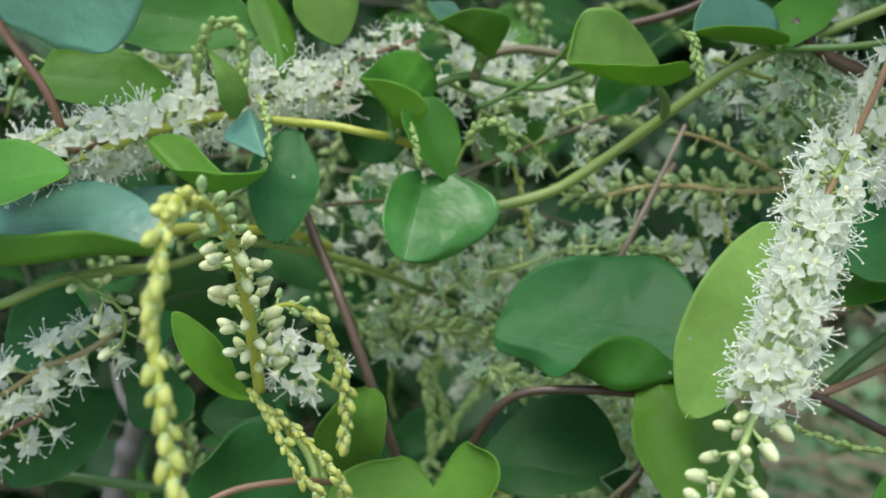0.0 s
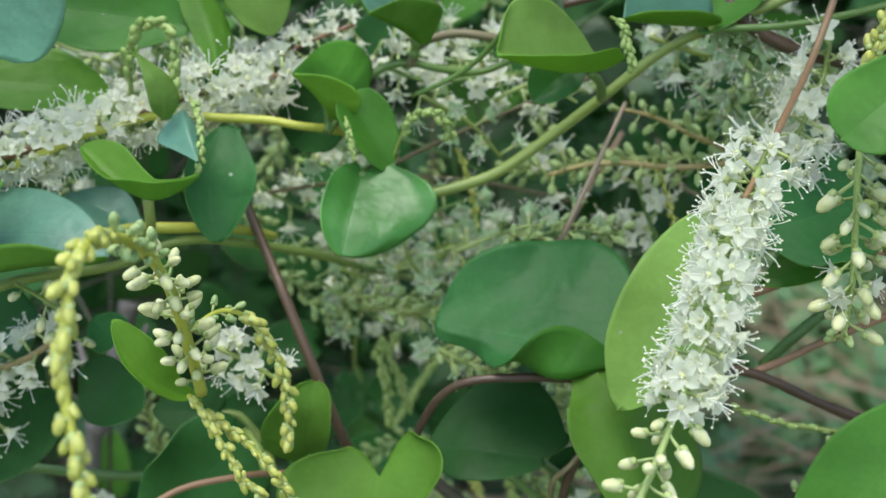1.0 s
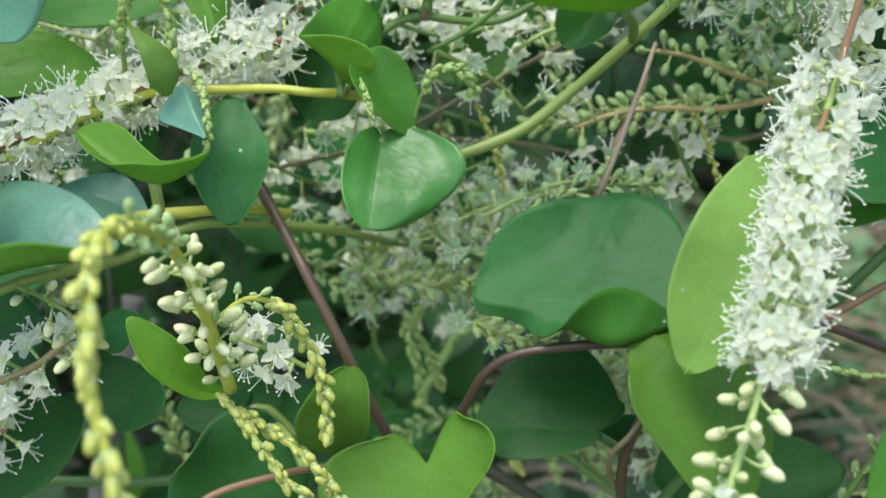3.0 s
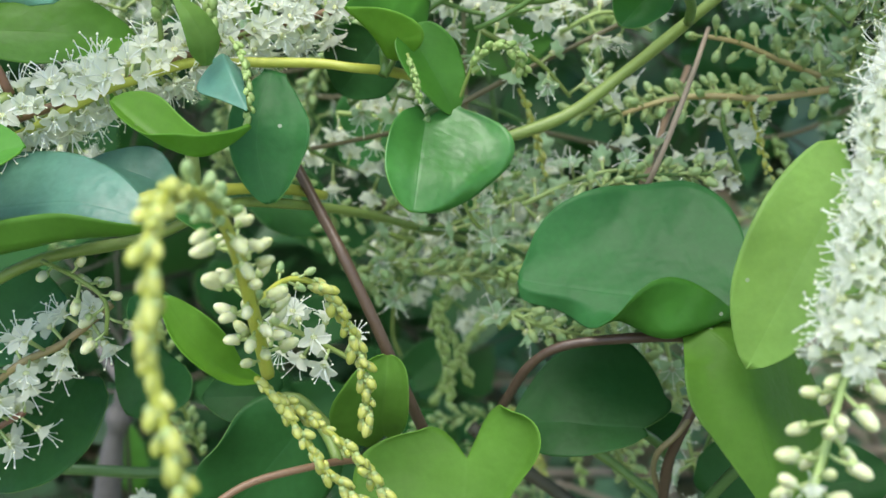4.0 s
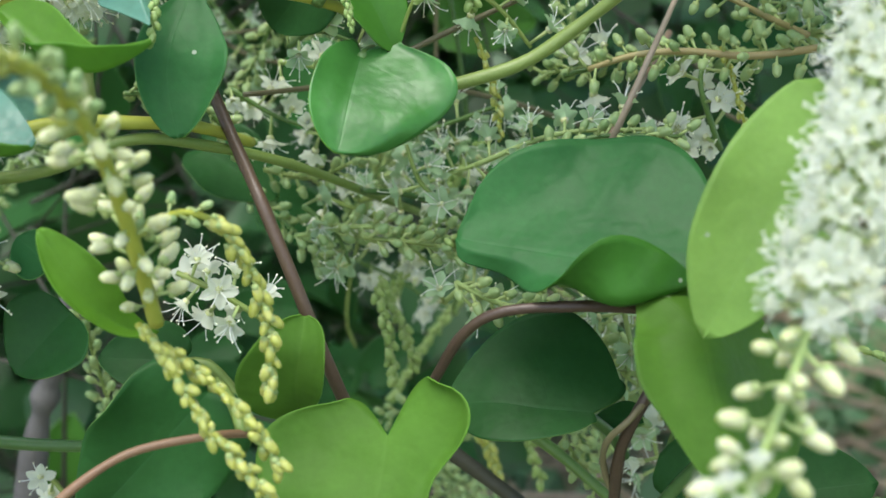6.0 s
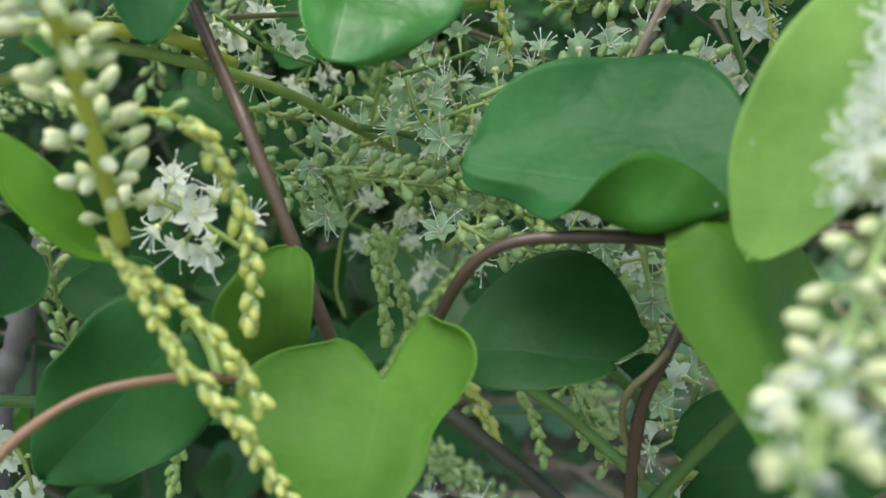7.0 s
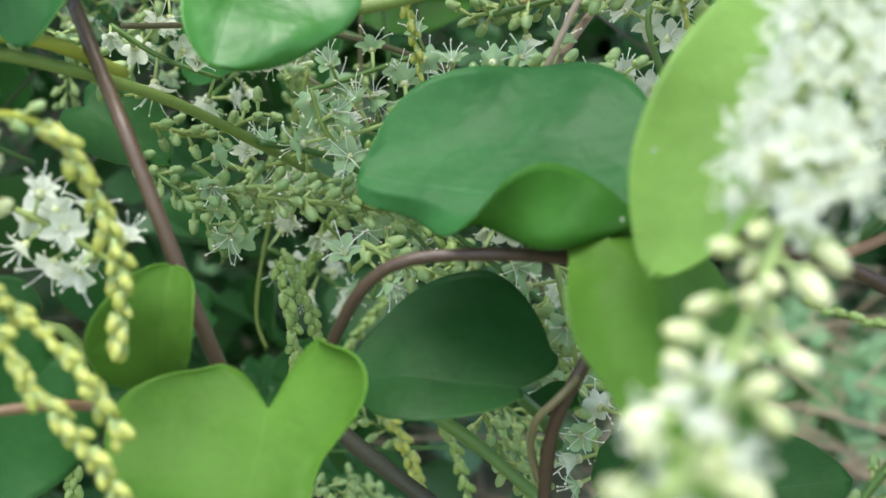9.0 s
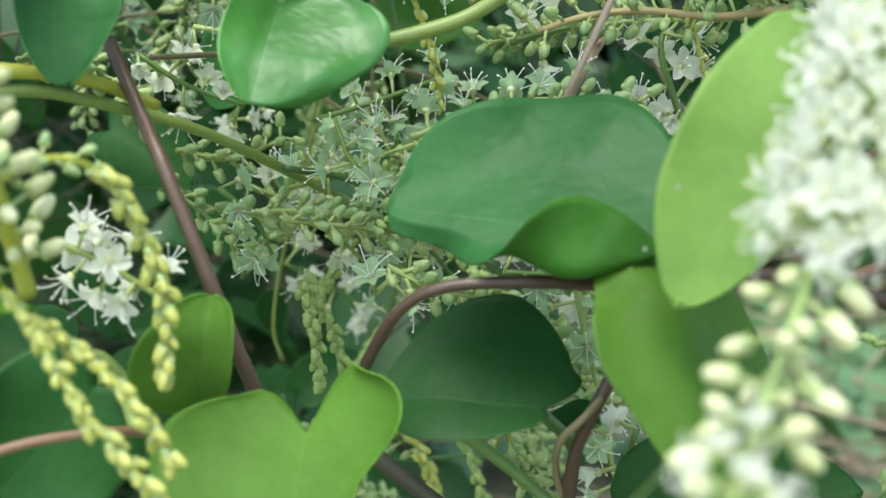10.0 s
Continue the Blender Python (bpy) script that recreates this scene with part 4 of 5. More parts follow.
stem(rambler, [(0.0606, 0.0060, 0.2668), (0.0552, 0.0100, 0.2573), (0.0493, 0.0160, 0.2446), (0.0456, 0.0200, 0.2360)], 0.0012, 0.0012, STEM_DEEP)
stem(rambler, [(0.0187, 0.0400, 0.2604), (0.0248, 0.0380, 0.2564), (0.0349, 0.0360, 0.2507), (0.0468, 0.0320, 0.2425), (0.0569, 0.0300, 0.2354)], 0.0012, 0.0011, STEM_MID)
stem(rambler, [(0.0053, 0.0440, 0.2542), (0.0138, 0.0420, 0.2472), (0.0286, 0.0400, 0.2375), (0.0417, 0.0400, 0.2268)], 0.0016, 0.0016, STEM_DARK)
leaf(rambler, (0.0576, 0.0240, 0.2459), (0.0932, 0.0180, 0.2555), 0.028, (0.0, -0.7, 0.7), LEAF_DARK, LEAF_PALE, bend=10)

side = thing("vine_shoot", (0.1075, 0.0080, 0.3072), "brown-red side stem with leaves at its joints", "vine", "vine shoots")
stem(side, [(0.0820, 0.0120, 0.2912), (0.0895, 0.0140, 0.2942), (0.0971, 0.0140, 0.2988), (0.1119, 0.0140, 0.3066)], 0.0009, 0.0009, STEM_RED)
stem(side, [(0.0801, 0.0140, 0.3083), (0.0869, 0.0140, 0.3115), (0.0947, 0.0140, 0.3145), (0.1097, 0.0140, 0.3200)], 0.0009, 0.0009, STEM_RED)
stem(side, [(0.1088, 0.02, 0.3148), (0.1012, 0.02, 0.3069), (0.0939, 0.02, 0.2994), (0.0865, 0.022, 0.2896)], 0.0014, 0.0012, STEM_DEEP)
leaf(side, (0.0978, 0.0060, 0.3309), (0.0769, 0.0020, 0.3247), 0.026, (0.0, -0.8, 0.6), LEAF_BLUE, LEAF_YOUNG, bend=10, widest=0.5, point=2.4)
leaf(side, (0.1046, 0.0080, 0.3285), (0.0791, 0.0040, 0.3131), 0.013, (0.1, -0.85, 0.4), LEAF, LEAF_YOUNG, bend=14, lobe=-0.05)
leaf(side, (0.1112, -0.0100, 0.2874), (0.0870, -0.0140, 0.2589), 0.024, (-0.2, -0.8, 0.55), LEAF, LEAF_PALE, bend=20, cup=15)
leaf(side, (0.0866, -0.044, 0.3605), (0.0754, -0.046, 0.35), 0.0150, (-0.1, -0.8, 0.55), LEAF, LEAF_YOUNG, bend=20, cup=15, widest=0.55, point=3.0)

stem(side, [(0.0913, 0.0120, 0.3853), (0.0840, 0.0040, 0.3618), (0.0744, -0.0150, 0.3500), (0.0656, -0.0340, 0.3411), (0.0632, -0.0380, 0.3380)], 0.0008, 0.0006, STEM_RED)

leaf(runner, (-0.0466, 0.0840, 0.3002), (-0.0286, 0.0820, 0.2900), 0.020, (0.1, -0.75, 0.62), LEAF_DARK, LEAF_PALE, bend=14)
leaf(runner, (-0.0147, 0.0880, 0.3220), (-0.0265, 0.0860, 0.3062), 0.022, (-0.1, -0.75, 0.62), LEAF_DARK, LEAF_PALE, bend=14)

# ---- thin stems behind ----
back = thing("vine_shoot", (0.0424, 0.0400, 0.3139), "thin pinkish-brown bare stems behind the flowers", "vine", "vine shoots")
stem(back, [(0.0355, 0.0260, 0.3070), (0.0410, 0.0400, 0.3139), (0.0475, 0.0580, 0.3215), (0.0535, 0.0720, 0.3280), (0.0580, 0.0830, 0.3330)], 0.0010, 0.0008, STEM_PINK)
stem(back, [(-0.0083, 0.0440, 0.3225), (0.0001, 0.0460, 0.3271), (0.0124, 0.0480, 0.3338), (0.0330, 0.0480, 0.3444), (0.0448, 0.0500, 0.3498)], 0.0006, 0.0005, STEM_BROWN)
stem(back, [(0.0360, 0.0400, 0.3667), (0.0448, 0.0400, 0.3697), (0.0527, 0.0400, 0.3735), (0.0628, 0.0400, 0.3801)], 0.0010, 0.0010, STEM_PURPLE)
stem(back, [(0.0698, 0.026, 0.3703), (0.0774, 0.024, 0.3639), (0.0879, 0.023, 0.3603), (0.1048, 0.022, 0.3572), (0.1162, 0.022, 0.3555)], 0.0016, 0.0015, STEM_PURPLE)
stem(back, [(0.0637, 0.022, 0.3638), (0.0811, 0.018, 0.3659), (0.097, 0.016, 0.3702), (0.1082, 0.015, 0.3743)], 0.0008, 0.0008, STEM_MID)

# ---- flower spikes ----
raceme("dense white flower spike hanging with pale buds at its tip", [(0.0697, -0.0260, 0.3456), (0.0656, -0.0340, 0.3411), (0.0614, -0.0400, 0.3335), (0.0585, -0.0460, 0.3228), (0.0552, -0.0520, 0.3125), (0.0518, -0.0560, 0.3044), (0.0494, -0.0600, 0.2995), (0.0458, -0.0660, 0.2940), (0.0421, -0.0740, 0.2915), (0.0381, -0.0840, 0.2915), (0.0352, -0.0920, 0.2927)],
       [(0.0, 0.10, "flower", 0.0014, 1.1), (0.10, 0.52, "flower", 0.00046, 1.02), (0.53, 0.80, "bud", 0.0013, 1.0), (0.80, 0.92, "flower", 0.0014, 0.7), (0.92, 1.0, "bud", 0.0014, 0.8)], 0.0006, 0.0006, STEM_LIGHT, 3, apart=True)

raceme("bluish-white flower spike behind the pink stalk", [(0.0919, 0.0220, 0.3648), (0.0897, 0.0160, 0.3555), (0.0857, 0.0120, 0.3462), (0.0822, 0.0100, 0.3368)], [(0.1, 1, "flower", 0.0009, 1.25)], 0.0006, 0.0005, STEM_GREEN, 34)
raceme("white flower spike along a pinkish stalk", [(-0.1011, 0.0060, 0.3192), (-0.0882, 0.0090, 0.3256), (-0.0761, 0.0120, 0.3301), (-0.0627, 0.0150, 0.3349), (-0.0507, 0.0200, 0.3401), (-0.0398, 0.0270, 0.3441), (-0.0303, 0.0310, 0.3462), (-0.0231, 0.0340, 0.3480), (-0.0052, 0.0360, 0.3492)],
       [(0.06, 0.80, "flower", 0.00066, 1.2)], 0.0009, 0.0008, STEM_RED, 4, apart=True)
raceme("loose cluster of white flowers", [(-0.0291, 0.0400, 0.3494), (-0.0230, 0.0420, 0.3539), (-0.0117, 0.0440, 0.3590)], [(0, 1, "flower", 0.0011, 0.95)], 0.0006, 0.0005, STEM_RED, 5)
raceme("arching raceme of cream buds bending over at its top", [(-0.0329, -0.0160, 0.2884), (-0.0335, -0.0200, 0.2951), (-0.0340, -0.0280, 0.3055), (-0.0347, -0.0360, 0.3153), (-0.0352, -0.0480, 0.3239), (-0.0360, -0.0600, 0.3292), (-0.0367, -0.0720, 0.3318), (-0.0364, -0.0820, 0.3305), (-0.0360, -0.0860, 0.3254), (-0.0359, -0.0880, 0.3168), (-0.0339, -0.0900, 0.3084), (-0.0317, -0.0920, 0.3016), (-0.0299, -0.0930, 0.2945), (-0.0282, -0.0940, 0.2889)],
       [(0.02, 0.36, "bud", 0.0011, 1.0), (0.36, 0.50, "green", 0.0011, 1.0), (0.50, 1.0, "yellow", 0.0011, 1.15)], 0.0012, 0.0007, STEM_YELLOW, 6)
raceme("slender strand of tight yellow-green buds", [(-0.0339, -0.0270, 0.3037), (-0.0318, -0.0230, 0.3052), (-0.0290, -0.0180, 0.3061), (-0.0244, -0.0150, 0.3043), (-0.0203, -0.0130, 0.2986), (-0.0179, -0.0120, 0.2923), (-0.0163, -0.0120, 0.2856), (-0.0157, -0.0120, 0.2775)],
       [(0.0, 0.3, "green", 0.0016, 0.9), (0.3, 1.0, "yellow", 0.0008, 1.05)], 0.0006, 0.0003, STEM_YELLOW, 7)
raceme("hanging strand of plump yellow-green buds", [(-0.0341, -0.0220, 0.2900), (-0.0301, -0.0250, 0.2869), (-0.0255, -0.0280, 0.2818), (-0.0217, -0.0290, 0.2759), (-0.0217, -0.0290, 0.2769), (-0.0178, -0.0290, 0.2726), (-0.0134, -0.0290, 0.2670), (-0.0080, -0.0290, 0.2600)],
       [(0.0, 1.0, "yellow", 0.0009, 0.9)], 0.0006, 0.0004, STEM_YELLOW, 8)
raceme("hanging strand of plump yellow-green buds", [(-0.0309, -0.0200, 0.2864), (-0.0247, -0.0240, 0.2838), (-0.0187, -0.0260, 0.2796), (-0.0145, -0.0270, 0.2749), (-0.0155, -0.0270, 0.2762), (-0.0119, -0.0270, 0.2711)],
       [(0.0, 1.0, "yellow", 0.0009, 0.9)], 0.0006, 0.0004, STEM_YELLOW, 9)
raceme("small group of open star flowers with long stamens", [(-0.0183, 0.0060, 0.2825), (-0.0246, 0.0050, 0.2865), (-0.0294, 0.0040, 0.2893), (-0.0344, 0.0040, 0.2913)], [(0.2, 1, "flower", 0.0015, 1.15)], 0.0006, 0.0005, STEM_GREEN, 10, apart=True)
raceme("open white star flowers on a pinkish stalk", [(-0.0651, 0.0060, 0.2938), (-0.0741, 0.0050, 0.2863), (-0.0820, 0.0040, 0.2826), (-0.0890, 0.0040, 0.2769), (-0.0962, 0.0040, 0.2724)], [(0.05, 1, "flower", 0.0018, 1.25)], 0.0008, 0.0006, STEM_TAN, 11, apart=True)
raceme("white star flowers low among the leaves", [(-0.0983, 0.0100, 0.2600), (-0.0902, 0.0080, 0.2667), (-0.0823, 0.0060, 0.2720)], [(0.05, 1, "flower", 0.0018, 1.2)], 0.0006, 0.0006, STEM_RED, 21, apart=True)
raceme("short raceme of cream buds", [(-0.0763, 0.0020, 0.3031), (-0.0690, -0.0020, 0.3011), (-0.0638, -0.0030, 0.2971), (-0.0640, -0.0030, 0.2899)], [(0.1, 1, "bud", 0.0022, 1.0)], 0.0005, 0.0004, STEM_GREEN, 12)
raceme("young bud strand curled over like a crook", [(-0.0561, 0.0160, 0.3422), (-0.0561, 0.0150, 0.3505), (-0.0539, 0.0140, 0.3566), (-0.0494, 0.0140, 0.3577), (-0.0465, 0.0140, 0.3532), (-0.0463, 0.0140, 0.3467)], [(0.1, 1, "bead", 0.0008, 1.2)], 0.0005, 0.0003, STEM_GREEN, 13)
raceme("young bud strand hanging straight", [(-0.0423, 0.0100, 0.3437), (-0.0396, 0.0060, 0.3406), (-0.0380, 0.0030, 0.3351), (-0.0383, 0.0020, 0.3294)], [(0.1, 1, "bead", 0.0008, 0.8)], 0.0004, 0.0003, STEM_GREEN, 14)
raceme("young bud strand hanging straight", [(0.0438, 0.0120, 0.3654), (0.0460, 0.0100, 0.3638), (0.0487, 0.0100, 0.3566)], [(0.1, 1, "bead", 0.0004, 0.85)], 0.0004, 0.0003, STEM_GREEN, 15)
raceme("tiny green bud tip", [(-0.0101, 0.0150, 0.3410), (-0.0092, 0.0130, 0.3389), (-0.0084, 0.0120, 0.3362), (-0.0077, 0.0120, 0.3335)], [(0.1, 1, "bead", 0.0004, 0.62)], 0.0003, 0.0002, STEM_GREEN, 16)
raceme("young bud strand arching among leaves", [(-0.0013, 0.0240, 0.3270), (0.0005, 0.0220, 0.3328), (0.0022, 0.0200, 0.3379), (0.0045, 0.0180, 0.3417), (0.0081, 0.0180, 0.3425), (0.0113, 0.0200, 0.3404), (0.0126, 0.0220, 0.3372)], [(0.4, 1, "bead", 0.0008, 1.0)], 0.0004, 0.0003, STEM_GREEN, 17)
raceme("cream bud raceme hanging from the side stem", [(0.0834, -0.034, 0.3556), (0.0822, -0.036, 0.35), (0.082, -0.037, 0.3444), (0.0829, -0.037, 0.3347), (0.0838, -0.037, 0.3248), (0.0836, -0.037, 0.3145)], [(0.22, 0.70, "bud", 0.0011, 1.08), (0.70, 0.76, "flower", 0.0012, 0.9), (0.76, 0.93, "bud", 0.0011, 1.0), (0.93, 1.0, "green", 0.0008, 0.9)], 0.0007, 0.0005, STEM_LIGHT, 18)

raceme("plump pale green buds along a pinkish-tan stalk", [(0.0793, 0.04, 0.3333), (0.0662, 0.041, 0.3309), (0.054, 0.042, 0.331), (0.0444, 0.044, 0.3295), (0.0354, 0.046, 0.3259)], [(0.0, 1, "plump", 0.0017, 1.05)], 0.0008, 0.0006, STEM_TAN, 36)
raceme("plump pale green buds on a drooping green stalk", [(0.0782, 0.046, 0.3353), (0.069, 0.045, 0.3385), (0.0602, 0.045, 0.342), (0.0517, 0.046, 0.3434)], [(0.0, 1, "plump", 0.0020, 1.05)], 0.0007, 0.0005, STEM_TAN, 37)
raceme("slender green strand of tight buds beside the brown stem", [(0.1025, -0.004, 0.284), (0.095, -0.003, 0.2847), (0.0861, -0.001, 0.2849), (0.077, 0.002, 0.2863)], [(0.0, 1, "bead", 0.0020, 0.9)], 0.0007, 0.0004, STEM_GREEN, 38)
raceme("green bud raceme rising over the bare ground", [(0.0844, 0.0, 0.2545), (0.0904, 0.0, 0.2644), (0.0948, 0.0, 0.2716), (0.0991, 0.0, 0.2782)], [(0.1, 1, "green", 0.0022, 1.1)], 0.0008, 0.0005, STEM_MID, 39)
raceme("dense pale green flower head under the purple stem", [(0.0683, 0.032, 0.3612), (0.0749, 0.03, 0.3602), (0.0815, 0.03, 0.3574), (0.0861, 0.03, 0.3528)], [(0.0, 1, "shade_green", 0.0007, 1.2)], 0.0006, 0.0004, STEM_MID, 41)
raceme("pale bud raceme bending down among the flowers", [(0.0742, 0.026, 0.3585), (0.0791, 0.026, 0.3539), (0.0829, 0.028, 0.3477), (0.0835, 0.03, 0.3412)], [(0.1, 1, "plump", 0.0018, 1.0)], 0.0007, 0.0005, STEM_LIGHT, 42)
raceme("twisted yellow bud strand at the top of a leaf", [(0.0838, -0.02, 0.3557), (0.0862, -0.02, 0.3592), (0.0878, -0.02, 0.3645), (0.0893, -0.02, 0.3706)], [(0.0, 1, "yellow", 0.0007, 1.2)], 0.0007, 0.0005, STEM_YELLOW, 43)
raceme("thin yellow bud strand hanging behind the green stem", [(0.0138, 0.05, 0.3309), (0.0162, 0.05, 0.3261), (0.0185, 0.05, 0.3192), (0.0203, 0.05, 0.3117)], [(0.05, 1, "yellow", 0.0010, 0.75)], 0.0005, 0.0003, STEM_YELLOW, 44)
raceme("two open star flowers on a green stalk", [(0.0323, 0.055, 0.324), (0.0381, 0.055, 0.326), (0.0446, 0.055, 0.3281)], [(0.1, 1, "flower", 0.0048, 1.3)], 0.0006, 0.0005, STEM_MID, 45)
raceme("loose group of open star flowers with long stamens", [(0.0646, 0.05, 0.3115), (0.0616, 0.049, 0.3176), (0.059, 0.049, 0.3241), (0.0592, 0.05, 0.3284)], [(0.05, 1, "flower", 0.0022, 1.25)], 0.0007, 0.0005, STEM_MID, 46)
raceme("open star flowers against the dark gap", [(0.0588, 0.05, 0.3108), (0.0541, 0.05, 0.3128), (0.0506, 0.05, 0.3151)], [(0.1, 1, "flower", 0.0017, 1.2)], 0.0006, 0.0005, STEM_MID, 47)
raceme("thin yellow bud strand among the flowers behind", [(0.0607, 0.0420, 0.3324), (0.0637, 0.0420, 0.3260), (0.0681, 0.0420, 0.3143)], [(0.05, 1, "yellow", 0.0011, 0.7)], 0.0005, 0.0003, STEM_YELLOW, 35)

# ---- a weathered branch deep in the vines ----
branch = thing("dead_branch", (-0.0847, 0.0800, 0.2197), "dark weathered dead branch standing in the thicket", "branch")
v, f = tube(smooth_line([(-0.1072, 0.1200, 0.1232), (-0.0979, 0.1150, 0.2054), (-0.0899, 0.1100, 0.2367), (-0.0850, 0.1100, 0.2552), (-0.0832, 0.1120, 0.2674)], 0.002), 0.0040, 0.0032, 18, 0.45, 3)
part("wood", v, f, [BARK], branch)
for a, b, c in (((-0.0899, 0.1100, 0.2367), (-0.0962, 0.1120, 0.2441), (-0.1004, 0.1160, 0.2527)), ((-0.0868, 0.1100, 0.2482), (-0.0803, 0.1080, 0.2533), (-0.0766, 0.1080, 0.2618))):
    v, f = tube(smooth_line([a, b, c], 0.003), 0.0016, 0.0008, 8, 0.2, 5)
    part("side_twig", v, f, [BARK], branch)

# ---- flower spikes behind ----
def behind(k, a, b, c, kind, label):
    """One flower or bud spike behind the leaves, along a bow through three points."""
    kind = "shade_green" if kind == "flower" and k % 2 else kind
    gap = {"flower": 0.0034, "shade_green": 0.0034, "bud": 0.0018, "green": 0.0012, "bead": 0.0009, "yellow": 0.0010}[kind]
    raceme(label, [a, b, c], [(0, 1, kind, gap, 1.2)], 0.0006, 0.0004, (STEM_MID, STEM_GREEN, STEM_LIGHT)[k % 3], 40 + k, "racemes behind")


behind(0, (-0.0360, 0.0600, 0.3168), (-0.0266, 0.0600, 0.3118), (-0.0161, 0.0600, 0.3089), "flower", "pale flower spike in the shade behind")
behind(1, (-0.0301, 0.0700, 0.2986), (-0.0191, 0.0700, 0.2975), (-0.0084, 0.0700, 0.3029), "green", "green bud raceme behind the leaves")
behind(2, (-0.0270, 0.0660, 0.3226), (-0.0164, 0.0660, 0.3214), (-0.0061, 0.0660, 0.3171), "flower", "pale flower spike in the shade behind")
behind(3, (-0.0204, 0.0620, 0.2926), (-0.0132, 0.0620, 0.2871), (-0.0094, 0.0620, 0.2797), "flower", "pale flower spike in the shade behind")
behind(4, (-0.0693, 0.0400, 0.2382), (-0.0652, 0.0400, 0.2333), (-0.0631, 0.0400, 0.2261), "flower", "pale flower spike in the shade behind")
behind(5, (0.0447, 0.0320, 0.2839), (0.0473, 0.0320, 0.2750), (0.0508, 0.0320, 0.2642), "flower", "pale flower spike in the shade behind")
behind(6, (0.0582, 0.0340, 0.2587), (0.0567, 0.0340, 0.2495), (0.0598, 0.0340, 0.2406), "flower", "pale flower spike in the shade behind")
behind(7, (0.0359, 0.0440, 0.2548), (0.0392, 0.0440, 0.2477), (0.0458, 0.0440, 0.2397), "green", "green bud raceme hanging behind")
behind(8, (0.0126, 0.0320, 0.2854), (0.0210, 0.0300, 0.2824), (0.0313, 0.0280, 0.2817), "green", "green bud raceme behind the leaves")
behind(9, (0.0331, 0.0400, 0.2841), (0.0426, 0.0400, 0.2843), (0.0511, 0.0380, 0.2857), "flower", "pale flower spike in the shade behind")
behind(10, (0.0375, 0.0340, 0.2742), (0.0433, 0.0340, 0.2716), (0.0480, 0.0340, 0.2602), "green", "green bud raceme hanging behind")
behind(11, (0.0108, 0.0420, 0.2784), (0.0157, 0.0420, 0.2829), (0.0216, 0.0420, 0.2807), "flower", "pale flower spike in the shade behind")
behind(12, (-0.0058, 0.0460, 0.3501), (0.0059, 0.0460, 0.3468), (0.0183, 0.0480, 0.3484), "flower", "pale flower spike in the shade behind")
behind(13, (0.0047, 0.0420, 0.3438), (0.0170, 0.0440, 0.3375), (0.0253, 0.0460, 0.3291), "flower", "pale flower spike in the shade behind")
behind(14, (0.0221, 0.0500, 0.3430), (0.0321, 0.0500, 0.3477), (0.0429, 0.0500, 0.3435), "flower", "pale flower spike in the shade behind")
behind(16, (0.0555, 0.0340, 0.3610), (0.0660, 0.0340, 0.3581), (0.0780, 0.0360, 0.3566), "flower", "pale flower spike in the shade behind")
behind(17, (0.0727, 0.0500, 0.3365), (0.0851, 0.0500, 0.3353), (0.0941, 0.0500, 0.3393), "green", "green bud raceme behind the leaves")
behind(18, (-0.0021, 0.0600, 0.3523), (0.0121, 0.0600, 0.3510), (0.0276, 0.0600, 0.3523), "flower", "pale flower spike in the shade behind")
behind(19, (-0.0039, 0.0600, 0.2761), (-0.0006, 0.0600, 0.2652), (0.0011, 0.0600, 0.2552), "bead", "green bud strand hanging behind")
behind(20, (-0.0034, 0.0660, 0.2771), (0.0016, 0.0660, 0.2672), (0.0055, 0.0660, 0.2571), "bead", "green bud strand hanging behind")
behind(21, (0.0100, 0.0440, 0.2910), (0.0188, 0.0400, 0.2913), (0.0284, 0.0380, 0.2839), "bead", "green bud strand hanging behind")
behind(22, (-0.0062, 0.0480, 0.2896), (0.0062, 0.0460, 0.2894), (0.0204, 0.0440, 0.2893), "green", "green bud raceme behind the leaves")
behind(23, (0.0474, 0.0600, 0.2729), (0.0476, 0.0600, 0.2639), (0.0568, 0.0600, 0.2554), "green", "green bud raceme hanging behind")
behind(24, (0.0419, 0.0800, 0.2430), (0.0460, 0.0800, 0.2369), (0.0505, 0.0800, 0.2282), "green", "green bud raceme hanging behind")
behind(25, (0.0302, 0.0850, 0.2392), (0.0345, 0.0850, 0.2317), (0.0378, 0.0850, 0.2228), "bead", "green bud strand hanging behind")
behind(26, (0.0319, 0.0600, 0.2873), (0.0418, 0.0600, 0.2858), (0.0503, 0.0580, 0.2846), "flower", "pale flower spike in the shade behind")
behind(27, (0.0082, 0.0700, 0.2840), (0.0195, 0.0720, 0.2822), (0.0270, 0.0740, 0.2753), "flower", "pale flower spike in the shade behind")
behind(28, (-0.0168, 0.0800, 0.2911), (-0.0039, 0.0800, 0.2862), (0.0083, 0.0800, 0.2764), "flower", "pale flower spike in the shade behind")
behind(29, (0.0152, 0.0440, 0.3063), (0.0308, 0.0440, 0.3134), (0.0479, 0.0420, 0.3157), "flower", "pale flower spike in the shade behind")
behind(30, (0.0230, 0.0360, 0.3058), (0.0354, 0.0360, 0.3138), (0.0533, 0.0340, 0.3157), "green", "green bud raceme behind the leaves")
behind(31, (0.0108, 0.0500, 0.2962), (0.0046, 0.0500, 0.3013), (0.0010, 0.0520, 0.3092), "flower", "pale flower spike in the shade behind")
behind(32, (0.0736, 0.0580, 0.3313), (0.0516, 0.0600, 0.3289), (0.0282, 0.0620, 0.3235), "green", "bud raceme on a reddish stalk behind the stems")
